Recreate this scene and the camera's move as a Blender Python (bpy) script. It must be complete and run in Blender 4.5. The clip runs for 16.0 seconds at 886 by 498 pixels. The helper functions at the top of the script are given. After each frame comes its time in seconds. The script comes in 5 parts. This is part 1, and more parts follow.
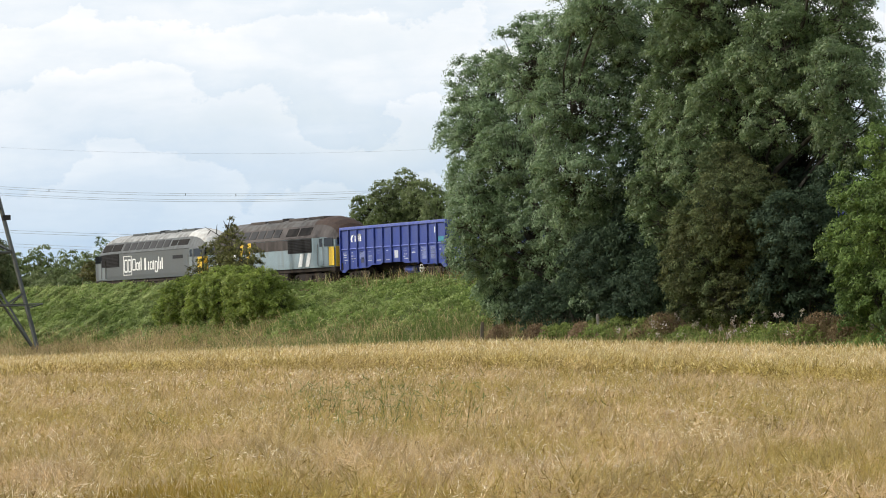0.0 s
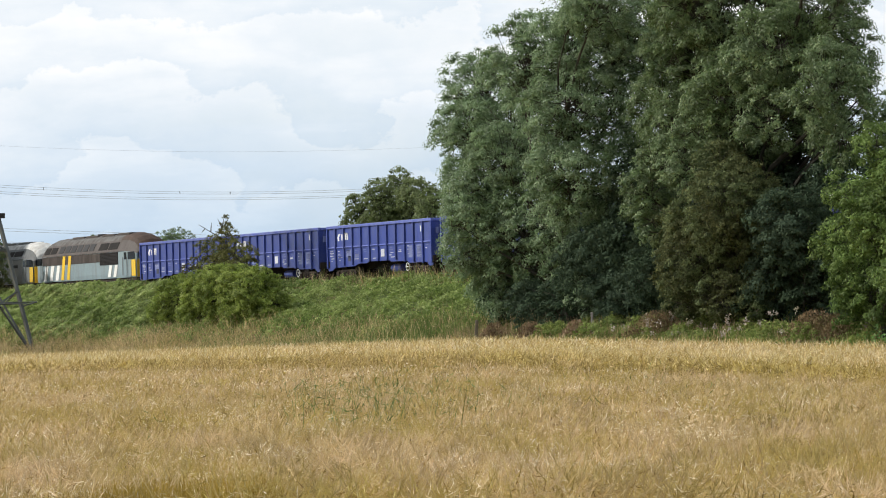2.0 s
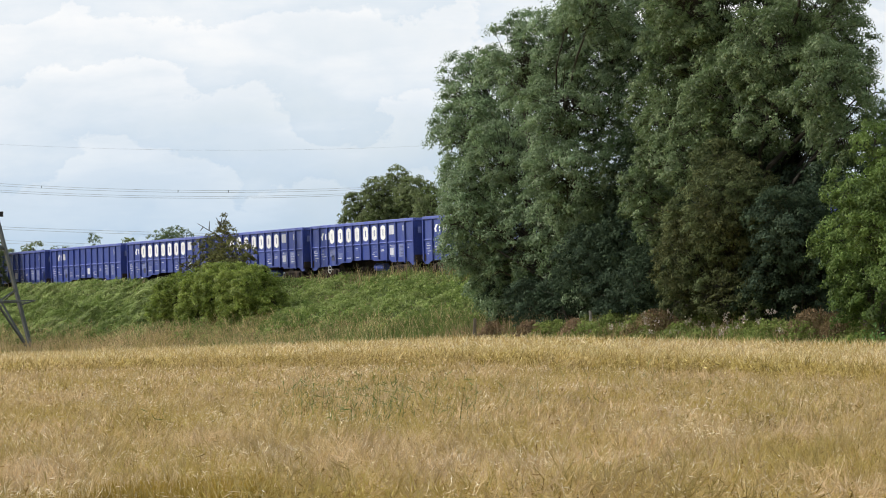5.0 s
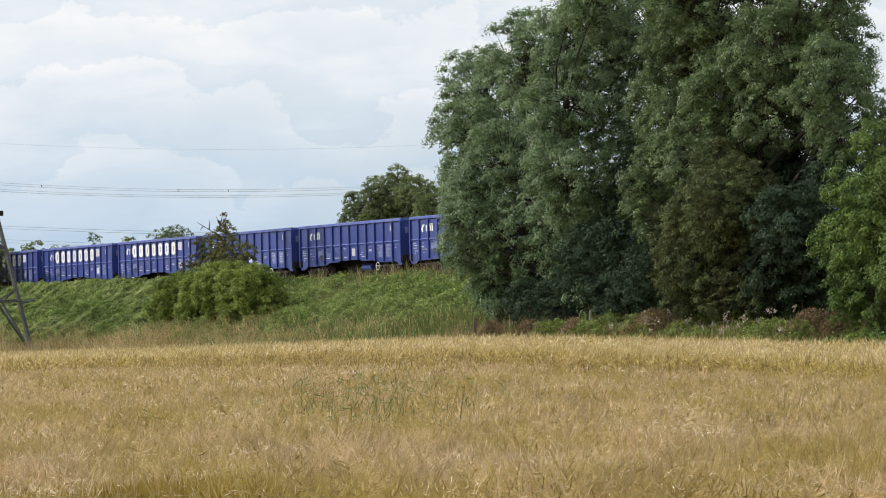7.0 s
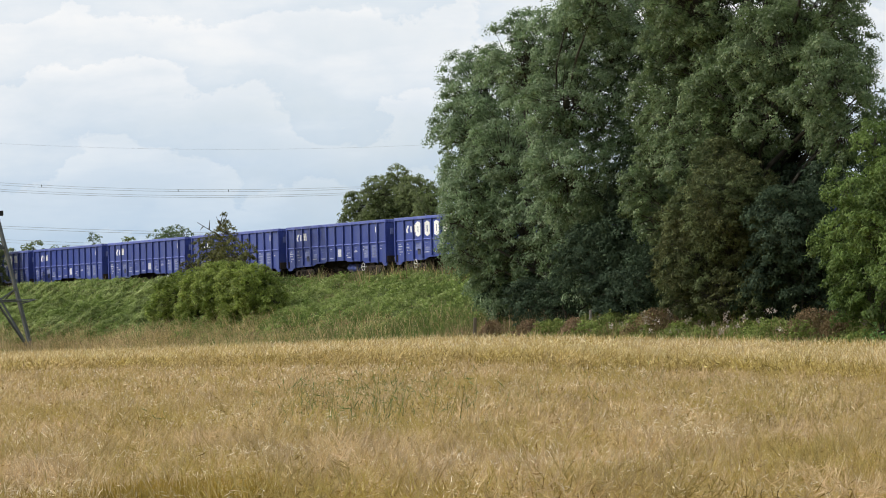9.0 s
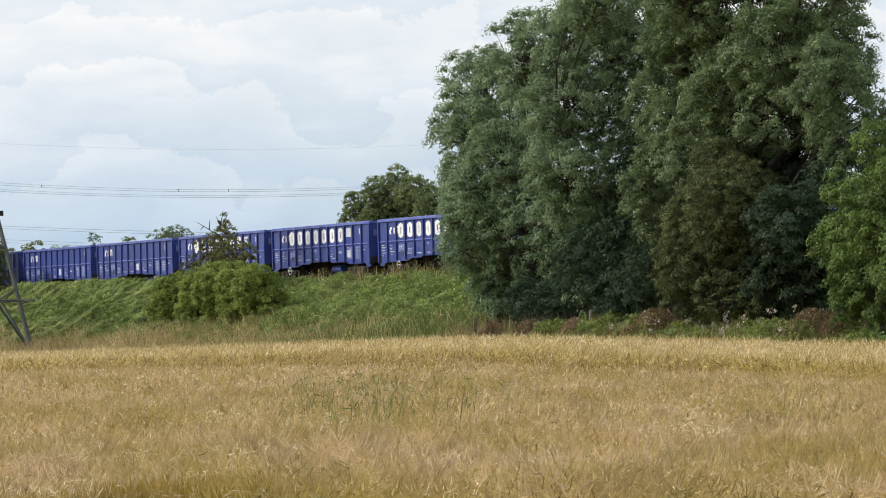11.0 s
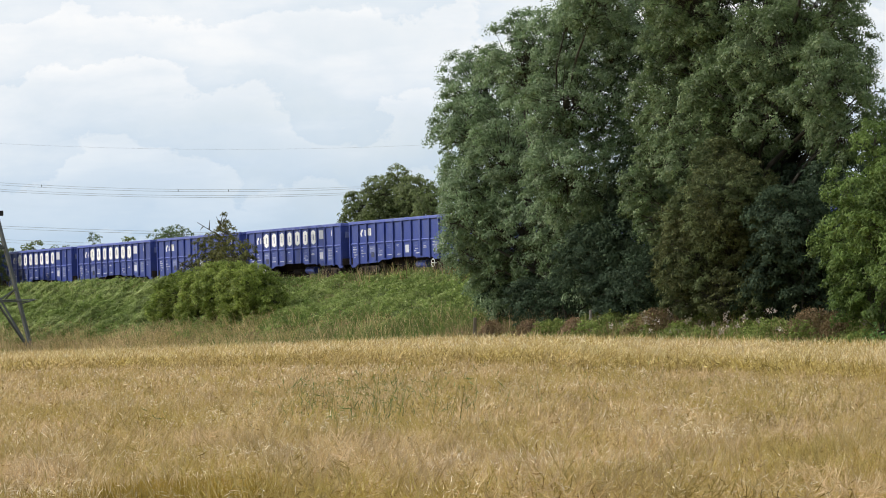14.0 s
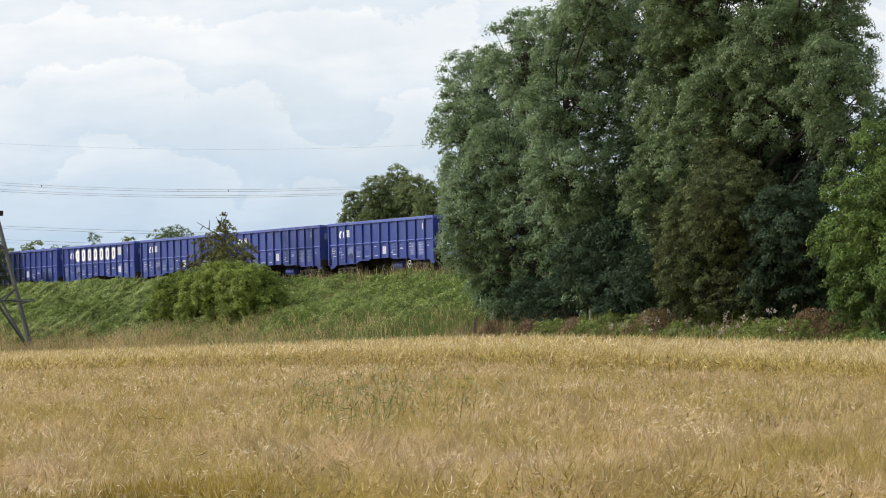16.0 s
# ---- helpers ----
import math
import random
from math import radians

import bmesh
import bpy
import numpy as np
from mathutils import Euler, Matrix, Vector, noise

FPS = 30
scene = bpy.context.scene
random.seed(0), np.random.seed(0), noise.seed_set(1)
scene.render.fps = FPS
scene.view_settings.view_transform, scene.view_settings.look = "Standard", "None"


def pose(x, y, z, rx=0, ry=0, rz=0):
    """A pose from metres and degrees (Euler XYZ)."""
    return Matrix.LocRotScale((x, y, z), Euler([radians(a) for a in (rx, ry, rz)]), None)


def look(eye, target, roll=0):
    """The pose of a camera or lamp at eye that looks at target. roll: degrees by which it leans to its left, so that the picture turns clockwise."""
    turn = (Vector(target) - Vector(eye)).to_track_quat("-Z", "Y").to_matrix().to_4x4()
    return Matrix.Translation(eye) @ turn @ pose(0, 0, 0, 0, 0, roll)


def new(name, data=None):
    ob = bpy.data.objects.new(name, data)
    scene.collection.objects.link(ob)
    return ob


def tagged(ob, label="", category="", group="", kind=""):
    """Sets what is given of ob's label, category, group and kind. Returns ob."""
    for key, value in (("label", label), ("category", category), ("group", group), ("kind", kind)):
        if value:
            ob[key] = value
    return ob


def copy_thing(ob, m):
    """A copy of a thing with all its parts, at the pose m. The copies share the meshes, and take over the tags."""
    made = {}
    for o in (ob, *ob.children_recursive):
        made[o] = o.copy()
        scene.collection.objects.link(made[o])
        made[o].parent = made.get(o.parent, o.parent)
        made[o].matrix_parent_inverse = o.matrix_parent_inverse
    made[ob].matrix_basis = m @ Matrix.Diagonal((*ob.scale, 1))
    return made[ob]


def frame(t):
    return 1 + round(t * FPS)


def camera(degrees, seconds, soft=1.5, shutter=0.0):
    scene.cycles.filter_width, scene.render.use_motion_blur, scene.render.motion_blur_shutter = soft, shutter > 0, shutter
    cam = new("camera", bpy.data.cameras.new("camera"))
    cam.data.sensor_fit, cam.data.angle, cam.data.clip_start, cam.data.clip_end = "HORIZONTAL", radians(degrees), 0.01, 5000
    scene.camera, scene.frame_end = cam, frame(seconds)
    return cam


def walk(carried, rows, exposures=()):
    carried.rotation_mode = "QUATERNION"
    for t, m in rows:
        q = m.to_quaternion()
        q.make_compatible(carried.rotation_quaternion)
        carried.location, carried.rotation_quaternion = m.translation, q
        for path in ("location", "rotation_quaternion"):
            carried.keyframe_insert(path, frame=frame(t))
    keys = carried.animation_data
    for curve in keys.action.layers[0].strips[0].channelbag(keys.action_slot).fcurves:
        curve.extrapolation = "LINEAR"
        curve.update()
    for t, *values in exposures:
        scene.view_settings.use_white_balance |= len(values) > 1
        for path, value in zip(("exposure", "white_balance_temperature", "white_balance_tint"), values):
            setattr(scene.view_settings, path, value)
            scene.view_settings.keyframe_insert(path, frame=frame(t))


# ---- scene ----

# ---------------------------------------------------------------- camera
EYE = Vector((0.0, 0.0, 1.85))
FOCAL = 6130.0                     # focal length in units of a 1568-wide picture
cam = camera(math.degrees(2 * math.atan(784 / FOCAL)), 16.0, soft=1.0)


def aim(right, down):
    """A view turned a little from the resting one, in the same units as FOCAL."""
    return look(EYE, EYE + Vector((-right / FOCAL, 1.0, (120.0 + down) / FOCAL)), -1.5)


walk(cam, [(t, aim(r, d)) for t, r, d in (
    (0.0, 12.8, 7.8), (0.5, 5.9, 7.0), (1.0, 1.8, 5.6), (1.5, 2.9, 4.8), (2.0, 3.0, 4.3), (2.5, 2.0, 3.8),
    (3.0, 0.4, 3.4), (3.5, 0.0, 3.1), (4.0, 0.0, 2.7), (5.2, 0.0, 1.2), (6.5, 0.0, 0.0), (7.5, 0.4, 0.1),
    (8.5, 0.5, 0.1), (9.2, 0.1, 0.0), (12.0, 0.4, 0.1), (14.0, 0.2, 0.0), (16.0, 0.0, 0.0))],
    exposures=[(0.0, 0.04), (3.5, 0.0), (6.5, -0.08), (9.0, -0.10), (12.5, -0.05), (16.0, -0.04)])

# ---------------------------------------------------------------- light
SUN_FROM = Vector((-0.95, 0.30, 0.68)).normalized()
world = bpy.data.worlds.new("sky")
scene.world = world
world.use_nodes = True


def build_sky():
    nt = world.node_tree
    n, l = nt.nodes, nt.links
    n.clear()
    out = n.new("ShaderNodeOutputWorld")
    sky = n.new("ShaderNodeTexSky")
    sky.sky_type = "NISHITA"
    sky.sun_disc = False
    sky.sun_elevation = math.asin(SUN_FROM.z)
    sky.sun_rotation = math.atan2(SUN_FROM.x, SUN_FROM.y)
    clear = n.new("ShaderNodeBackground")
    clear.inputs["Strength"].default_value = 0.13
    l.new(sky.outputs[0], clear.inputs["Color"])
    cloud = n.new("ShaderNodeBackground")
    cloud.inputs["Strength"].default_value = 1.03
    tc = n.new("ShaderNodeTexCoord")
    mp = n.new("ShaderNodeMapping")
    mp.inputs["Scale"].default_value = (9.0, 9.0, 34.0)
    mp.inputs["Location"].default_value = (3.0, 1.0, 0.6)
    l.new(tc.outputs["Generated"], mp.inputs["Vector"])
    fine = n.new("ShaderNodeTexNoise")
    fine.inputs["Scale"].default_value = 1.3
    fine.inputs["Detail"].default_value = 8.0
    fine.inputs["Roughness"].default_value = 0.56
    fine.inputs["Distortion"].default_value = 0.5
    l.new(mp.outputs[0], fine.inputs["Vector"])
    puffs = n.new("ShaderNodeTexVoronoi")
    puffs.feature = "SMOOTH_F1"
    puffs.inputs["Scale"].default_value = 3.4
    puffs.inputs["Smoothness"].default_value = 0.35
    puffs.inputs["Detail"].default_value = 3.0
    l.new(mp.outputs[0], puffs.inputs["Vector"])
    lump = n.new("ShaderNodeMath")
    lump.operation = "MULTIPLY_ADD"
    l.new(puffs.outputs["Distance"], lump.inputs[0])
    lump.inputs[1].default_value = -0.26
    l.new(fine.outputs["Fac"], lump.inputs[2])
    tone = n.new("ShaderNodeValToRGB")
    tone.color_ramp.elements[0].position = 0.20
    tone.color_ramp.elements[0].color = (0.755, 0.83, 0.91, 1)
    tone.color_ramp.elements[1].position = 0.45
    tone.color_ramp.elements[1].color = (1.0, 1.0, 1.0, 1)
    middle = tone.color_ramp.elements.new(0.33)
    middle.color = (0.89, 0.925, 0.965, 1)
    l.new(lump.outputs[0], tone.inputs["Fac"])
    sep = n.new("ShaderNodeSeparateXYZ")
    l.new(tc.outputs["Generated"], sep.inputs[0])
    stretched = n.new("ShaderNodeMapping")
    stretched.inputs["Scale"].default_value = (16.0, 16.0, 22.0)
    l.new(tc.outputs["Generated"], stretched.inputs["Vector"])
    billow = n.new("ShaderNodeTexNoise")
    billow.inputs["Scale"].default_value = 1.0
    billow.inputs["Detail"].default_value = 9.0
    billow.inputs["Roughness"].default_value = 0.6
    l.new(stretched.outputs[0], billow.inputs["Vector"])
    height = n.new("ShaderNodeMath")
    height.operation = "MULTIPLY"
    height.inputs[1].default_value = 46.0
    l.new(sep.outputs["Z"], height.inputs[0])
    row = n.new("ShaderNodeMath")
    row.operation = "MULTIPLY_ADD"
    l.new(billow.outputs["Fac"], row.inputs[0])
    row.inputs[1].default_value = -4.0
    l.new(height.outputs[0], row.inputs[2])
    within = n.new("ShaderNodeMath")
    within.operation = "FRACT"
    l.new(row.outputs[0], within.inputs[0])
    rows = n.new("ShaderNodeValToRGB")
    stops = rows.color_ramp.elements
    stops[0].position, stops[0].color = 0.0, (0.765, 0.84, 0.92, 1)
    stops[1].position, stops[1].color = 1.0, (0.82, 0.875, 0.935, 1)
    for at, tint in ((0.3, (0.845, 0.895, 0.945, 1)), (0.7, (0.925, 0.95, 0.98, 1)), (0.93, (0.985, 0.99, 1.0, 1))):
        stops.new(at).color = tint
    l.new(within.outputs[0], rows.inputs["Fac"])
    clouds = n.new("ShaderNodeMix")
    clouds.data_type, clouds.blend_type = "RGBA", "MIX"
    clouds.inputs["Factor"].default_value = 0.55
    l.new(tone.outputs["Color"], clouds.inputs["A"])
    l.new(rows.outputs["Color"], clouds.inputs["B"])
    haze = n.new("ShaderNodeValToRGB")
    haze.color_ramp.elements[0].position = 0.012
    haze.color_ramp.elements[0].color = (0.57, 0.715, 0.86, 1)
    haze.color_ramp.elements[1].position = 0.075
    haze.color_ramp.elements[1].color = (1, 1, 1, 1)
    l.new(sep.outputs["Z"], haze.inputs["Fac"])
    both = n.new("ShaderNodeMix")
    both.data_type, both.blend_type = "RGBA", "MULTIPLY"
    both.inputs["Factor"].default_value = 1.0
    l.new(clouds.outputs["Result"], both.inputs["A"])
    l.new(haze.outputs["Color"], both.inputs["B"])
    l.new(both.outputs["Result"], cloud.inputs["Color"])
    cover = n.new("ShaderNodeValToRGB")
    cover.color_ramp.elements[0].position = 0.30
    cover.color_ramp.elements[0].color = (0.86, 0.86, 0.86, 1)
    cover.color_ramp.elements[1].position = 0.52
    cover.color_ramp.elements[1].color = (0.97, 0.97, 0.97, 1)
    l.new(fine.outputs["Fac"], cover.inputs["Fac"])
    mix = n.new("ShaderNodeMixShader")
    l.new(cover.outputs["Color"], mix.inputs["Fac"])
    l.new(clear.outputs[0], mix.inputs[1])
    l.new(cloud.outputs[0], mix.inputs[2])
    l.new(mix.outputs[0], out.inputs["Surface"])


build_sky()
sun_data = bpy.data.lights.new("sun", "SUN")
sun_data.energy = 4.9
sun_data.angle = radians(1.0)
sun_data.color = (1.0, 0.95, 0.87)
sun = new("sun", sun_data)
sun.matrix_world = look(SUN_FROM * 300, Vector((0, 0, 0)))

# ---------------------------------------------------------------- the plan
# The railway runs away to the far left; d is the distance along it, q the distance from its centre towards the viewer.
TRACK_O = np.array([86.76, 0.59])
ALONG = np.array([-0.43697, 0.89948])
TOWARDS = np.array([-0.89948, -0.43697])
HEADING = math.degrees(math.atan2(ALONG[1], ALONG[0]))
RAIL_Z = 3.97
FIELD_EDGE = 16.0


def track_xy(d, q=0.0):
    d, q = np.asarray(d, float), np.asarray(q, float)
    return (TRACK_O[0] + d * ALONG[0] + q * TOWARDS[0], TRACK_O[1] + d * ALONG[1] + q * TOWARDS[1])


def track_dq(x, y):
    rx, ry = np.asarray(x, float) - TRACK_O[0], np.asarray(y, float) - TRACK_O[1]
    return rx * ALONG[0] + ry * ALONG[1], rx * TOWARDS[0] + ry * TOWARDS[1]


def wob(x, y, size, seed=0):
    """Smooth wavy noise from -1 to 1."""
    r = np.random.RandomState(seed + 77)
    total = 0
    for _ in range(6):
        a, k, p = r.uniform(0, 6.283), r.uniform(0.6, 1.6) * 6.283 / size, r.uniform(0, 6.283)
        total = total + np.sin((x * np.cos(a) + y * np.sin(a)) * k + p)
    return total / 3.5


def field_z(x, y):
    a = np.clip(x / np.maximum(y, 40.0), -0.22, 0.22)
    w = np.clip(y / 130.0, 0, 1)
    return w * (0.16 - 4.1 * np.sqrt((a - 0.01) ** 2 + 0.0002))


def ground_z(x, y):
    d, q = track_dq(x, y)
    nat = field_z(x, y)
    side = np.abs(q)
    slope = np.clip((side - 3.9) / (11.5 - 3.9), 0, 1)
    slope = slope + 0.06 * np.sin(slope * np.pi * 2)
    verge = 1.0 * (1 - np.clip((side - 11.5) / 4.3, 0, 1))
    top = 3.45 + (0.16 + 0.54 * np.clip((d - 212) / 25, 0, 1)) * np.clip((side - 2.6) / 1.0, 0, 1)
    mound = np.sin(np.clip((side - 3.9) / 7.6, 0, 1) * np.pi) * (0.30 * wob(d + 0.8 * q, q, 4.0, 1) + 0.16 * wob(d, q, 1.7, 2))
    return top * (1 - slope) + (nat + verge) * slope + mound


# ---------------------------------------------------------------- small builders
def part(name, bm, material, parent, label=""):
    me = bpy.data.meshes.new(name)
    bm.normal_update()
    bm.to_mesh(me)
    bm.free()
    me.materials.append(material)
    ob = new(name, me)
    ob.parent = parent
    if label:
        ob["label"] = label
    return ob


def thing(name, m, label, category, group="", kind=""):
    ob = new(name)
    ob.empty_display_size = 0.3
    ob.matrix_basis = m
    return tagged(ob, label, category, group, kind)


def box(bm, x0, x1, y0, y1, z0, z1, bevel=0.0):
    r = bmesh.ops.create_cube(bm, size=1.0, matrix=Matrix.Translation(((x0 + x1) / 2, (y0 + y1) / 2, (z0 + z1) / 2))
                              @ Matrix.Diagonal((abs(x1 - x0), abs(y1 - y0), abs(z1 - z0), 1)))
    if bevel:
        vs = set(r["verts"])
        bmesh.ops.bevel(bm, geom=[e for e in bm.edges if e.verts[0] in vs], offset=bevel, segments=1, affect="EDGES")
    return bm


def boxed(*args, bevel=0.0):
    return box(bmesh.new(), *args, bevel=bevel)


def rod(bm, a, b, r0, r1=None, sides=8):
    a, b = Vector(a), Vector(b)
    m = Matrix.Translation((a + b) / 2) @ (b - a).to_track_quat("Z", "Y").to_matrix().to_4x4()
    bmesh.ops.create_cone(bm, cap_ends=True, segments=sides, radius1=r0, radius2=r0 if r1 is None else r1, depth=(b - a).length, matrix=m)
    return bm


def plate(bm, pts, y0, y1):
    """A flat outline of (x, z) points, from y0 to y1."""
    lo = [bm.verts.new((x, y0, z)) for x, z in pts]
    hi = [bm.verts.new((x, y1, z)) for x, z in pts]
    bm.faces.new(lo)
    bm.faces.new(list(reversed(hi)))
    for i in range(len(pts)):
        j = (i + 1) % len(pts)
        bm.faces.new((lo[j], lo[i], hi[i], hi[j]))
    bmesh.ops.recalc_face_normals(bm, faces=bm.faces)
    return bm


def ring(bm, centre, radius, thick, sides=16):
    """A thin upright hoop that faces along y."""
    for i in range(sides):
        a, b = [2 * math.pi * k / sides for k in (i, i + 1)]
        p = [Vector(centre) + Vector((math.cos(t) * radius, 0, math.sin(t) * radius)) for t in (a, b)]
        rod(bm, p[0], p[1], thick, sides=5)
    return bm


def cells_mesh(name, cells, material, parent=None, smooth=False):
    """One mesh of many loose cells; cells is an array of shape (count, corners, 3)."""
    cells = np.asarray(cells, np.float32)
    n, k = cells.shape[:2]
    me = bpy.data.meshes.new(name)
    me.vertices.add(n * k)
    me.vertices.foreach_set("co", cells.reshape(-1))
    me.loops.add(n * k)
    me.loops.foreach_set("vertex_index", np.arange(n * k, dtype=np.int32))
    me.polygons.add(n)
    me.polygons.foreach_set("loop_start", np.arange(0, n * k, k, dtype=np.int32))
    me.update(calc_edges=True)
    me.materials.append(material)
    ob = new(name, me)
    if parent:
        ob.parent = parent
    return ob


def unit(v):
    return v / np.maximum(np.linalg.norm(v, axis=-1, keepdims=True), 1e-9)


def leaf_cells(rng, c, length, width, droop=0.5, spread=1.0, facing=None):
    """Pointed leaves round the places c; facing: which way the upper sides look on the whole."""
    n = len(c)
    if facing is None:
        axis = rng.normal(size=(n, 3)) * spread
        axis[:, 2] -= droop
        axis = unit(axis)
        wide = unit(np.cross(axis, rng.normal(size=(n, 3))))
    else:
        nrm = unit(facing + rng.normal(size=(n, 3)) * 0.42 * spread)
        axis = rng.normal(size=(n, 3))
        axis[:, 2] -= droop
        axis = unit(axis - nrm * (axis * nrm).sum(1, keepdims=True))
        wide = np.cross(nrm, axis)
    s = rng.uniform(0.7, 1.3, (n, 1))
    a, w = axis * length * s / 2, wide * width * s / 2
    bend = np.cross(axis, wide) * length * 0.12 * s
    return np.stack([c - a, c + w + bend, c + a, c - w + bend], 1)


def stick_cells(p0, p1, r0, r1, sides=4):
    """Tapered sticks between two arrays of places."""
    p0, p1 = np.asarray(p0, float), np.asarray(p1, float)
    r0, r1 = np.broadcast_to(r0, len(p0))[:, None], np.broadcast_to(r1, len(p0))[:, None]
    axis = unit(p1 - p0)
    ref = np.where(np.abs(axis[:, 2:3]) > 0.8, [[1.0, 0, 0]], [[0, 0, 1.0]])
    u = unit(np.cross(axis, ref))
    v = np.cross(axis, u)
    out = []
    for i in range(sides):
        a, b = 2 * math.pi * i / sides, 2 * math.pi * (i + 1) / sides
        ra, rb = u * math.cos(a) + v * math.sin(a), u * math.cos(b) + v * math.sin(b)
        out.append(np.stack([p0 + ra * r0, p0 + rb * r0, p1 + rb * r1, p1 + ra * r1], 1))
    return np.concatenate(out)


def blade_cells(rng, base, height, width, lean=0.3):
    """Upright bent grass blades, two cells each."""
    n = len(base)
    ang = rng.uniform(0, 2 * math.pi, n)
    side = np.stack([np.cos(ang), np.sin(ang), 0 * ang], 1) * np.broadcast_to(width, n)[:, None] / 2
    h = np.broadcast_to(height, n)[:, None]
    off = rng.normal(size=(n, 3)) * lean * h
    off[:, 2] = 0
    up = np.array([[0, 0, 1.0]])
    mid = base + up * h * 0.55 + off * 0.35
    tip = base + up * h + off
    return np.concatenate([np.stack([base - side, base + side, mid + side * 0.8, mid - side * 0.8], 1),
                           np.stack([mid - side * 0.8, mid + side * 0.8, tip + side * 0.1, tip - side * 0.1], 1)])


# ---------------------------------------------------------------- materials
def mat_nodes(name):
    m = bpy.data.materials.new(name)
    m.use_nodes = True
    nt = m.node_tree
    return m, nt.nodes, nt.links, nt.nodes["Principled BSDF"]


def ramp(n, stops):
    r = n.new("ShaderNodeValToRGB")
    el = r.color_ramp.elements
    el[0].position, el[0].color = stops[0][0], (*stops[0][1], 1)
    el[1].position, el[1].color = stops[-1][0], (*stops[-1][1], 1)
    for p, c in stops[1:-1]:
        e = el.new(p)
        e.color = (*c, 1)
    return r


def noise_tex(n, l, scale, detail=4.0, stretch=None, coord="Object"):
    tc = n.new("ShaderNodeTexCoord")
    mp = n.new("ShaderNodeMapping")
    mp.inputs["Scale"].default_value = stretch or (1, 1, 1)
    l.new(tc.outputs[coord], mp.inputs["Vector"])
    t = n.new("ShaderNodeTexNoise")
    t.inputs["Scale"].default_value = scale
    t.inputs["Detail"].default_value = detail
    l.new(mp.outputs[0], t.inputs["Vector"])
    return t


def mixer(n, l, fac, a, b, kind="MIX"):
    m = n.new("ShaderNodeMix")
    m.data_type, m.blend_type = "RGBA", kind
    for socket, value in ((m.inputs["Factor"], fac), (m.inputs["A"], a), (m.inputs["B"], b)):
        if hasattr(value, "is_linked"):
            l.new(value, socket)
        elif isinstance(value, tuple):
            socket.default_value = (*value, 1)
        else:
            socket.default_value = value
    return m.outputs["Result"]


def leafy(name, stops, through_light=0.3, patch=0.35, rough=0.55, patch_tint=(0.7, 0.75, 0.6), gloss=0.2):
    """Leaves: each its own shade, with larger patches of lighter and darker growth, and some light shining through."""
    m, n, l, p = mat_nodes(name)
    geo = n.new("ShaderNodeNewGeometry")
    r = ramp(n, stops)
    l.new(geo.outputs["Random Per Island"], r.inputs["Fac"])
    big = noise_tex(n, l, patch, 3.0)
    edge = ramp(n, [(0.4, (0, 0, 0)), (0.6, (1, 1, 1))])
    l.new(big.outputs["Fac"], edge.inputs["Fac"])
    dim = mixer(n, l, 1.0, r.outputs["Color"], patch_tint, "MULTIPLY")
    col = mixer(n, l, edge.outputs["Color"], dim, r.outputs["Color"])
    mid = noise_tex(n, l, patch * 3.6, 2.0)
    tuft = ramp(n, [(0.40, (0.70, 0.70, 0.68)), (0.60, (1.24, 1.24, 1.20))])
    l.new(mid.outputs["Fac"], tuft.inputs["Fac"])
    col = mixer(n, l, 1.0, col, tuft.outputs["Color"], "MULTIPLY")
    l.new(col, p.inputs["Base Color"])
    p.inputs["Roughness"].default_value = rough
    p.inputs["Specular IOR Level"].default_value = gloss
    tr = n.new("ShaderNodeBsdfTranslucent")
    l.new(col, tr.inputs["Color"])
    mx = n.new("ShaderNodeMixShader")
    mx.inputs["Fac"].default_value = through_light
    l.new(p.outputs[0], mx.inputs[1])
    l.new(tr.outputs[0], mx.inputs[2])
    l.new(mx.outputs[0], n["Material Output"].inputs["Surface"])
    return m


def paint(name, colour, dirt=(0.12, 0.09, 0.07), amount=0.5, rough=0.5, metallic=0.0, streak=(1.5, 1.5, 0.4), bump=0.15, gloss=0.35):
    """Painted or bare metal with grime in patches and runs."""
    m, n, l, p = mat_nodes(name)
    a = noise_tex(n, l, 1.6, 6.0, streak)
    b = noise_tex(n, l, 14.0, 4.0)
    ra = ramp(n, [(0.42, (0, 0, 0)), (0.75, (amount, amount, amount))])
    l.new(a.outputs["Fac"], ra.inputs["Fac"])
    c1 = mixer(n, l, ra.outputs["Color"], tuple(colour), tuple(dirt))
    rb = ramp(n, [(0.3, (0.82, 0.82, 0.82)), (0.7, (1.1, 1.1, 1.1))])
    l.new(b.outputs["Fac"], rb.inputs["Fac"])
    info = n.new("ShaderNodeObjectInfo")
    rc = ramp(n, [(0.0, (0.9, 0.9, 0.9)), (1.0, (1.08, 1.08, 1.08))])
    l.new(info.outputs["Random"], rc.inputs["Fac"])
    c2 = mixer(n, l, 1.0, c1, rb.outputs["Color"], "MULTIPLY")
    c3 = mixer(n, l, 1.0, c2, rc.outputs["Color"], "MULTIPLY")
    l.new(c3, p.inputs["Base Color"])
    p.inputs["Roughness"].default_value = rough
    p.inputs["Metallic"].default_value = metallic
    p.inputs["Specular IOR Level"].default_value = gloss
    bp = n.new("ShaderNodeBump")
    bp.inputs["Strength"].default_value = bump
    bp.inputs["Distance"].default_value = 0.02
    l.new(b.outputs["Fac"], bp.inputs["Height"])
    l.new(bp.outputs[0], p.inputs["Normal"])
    return m


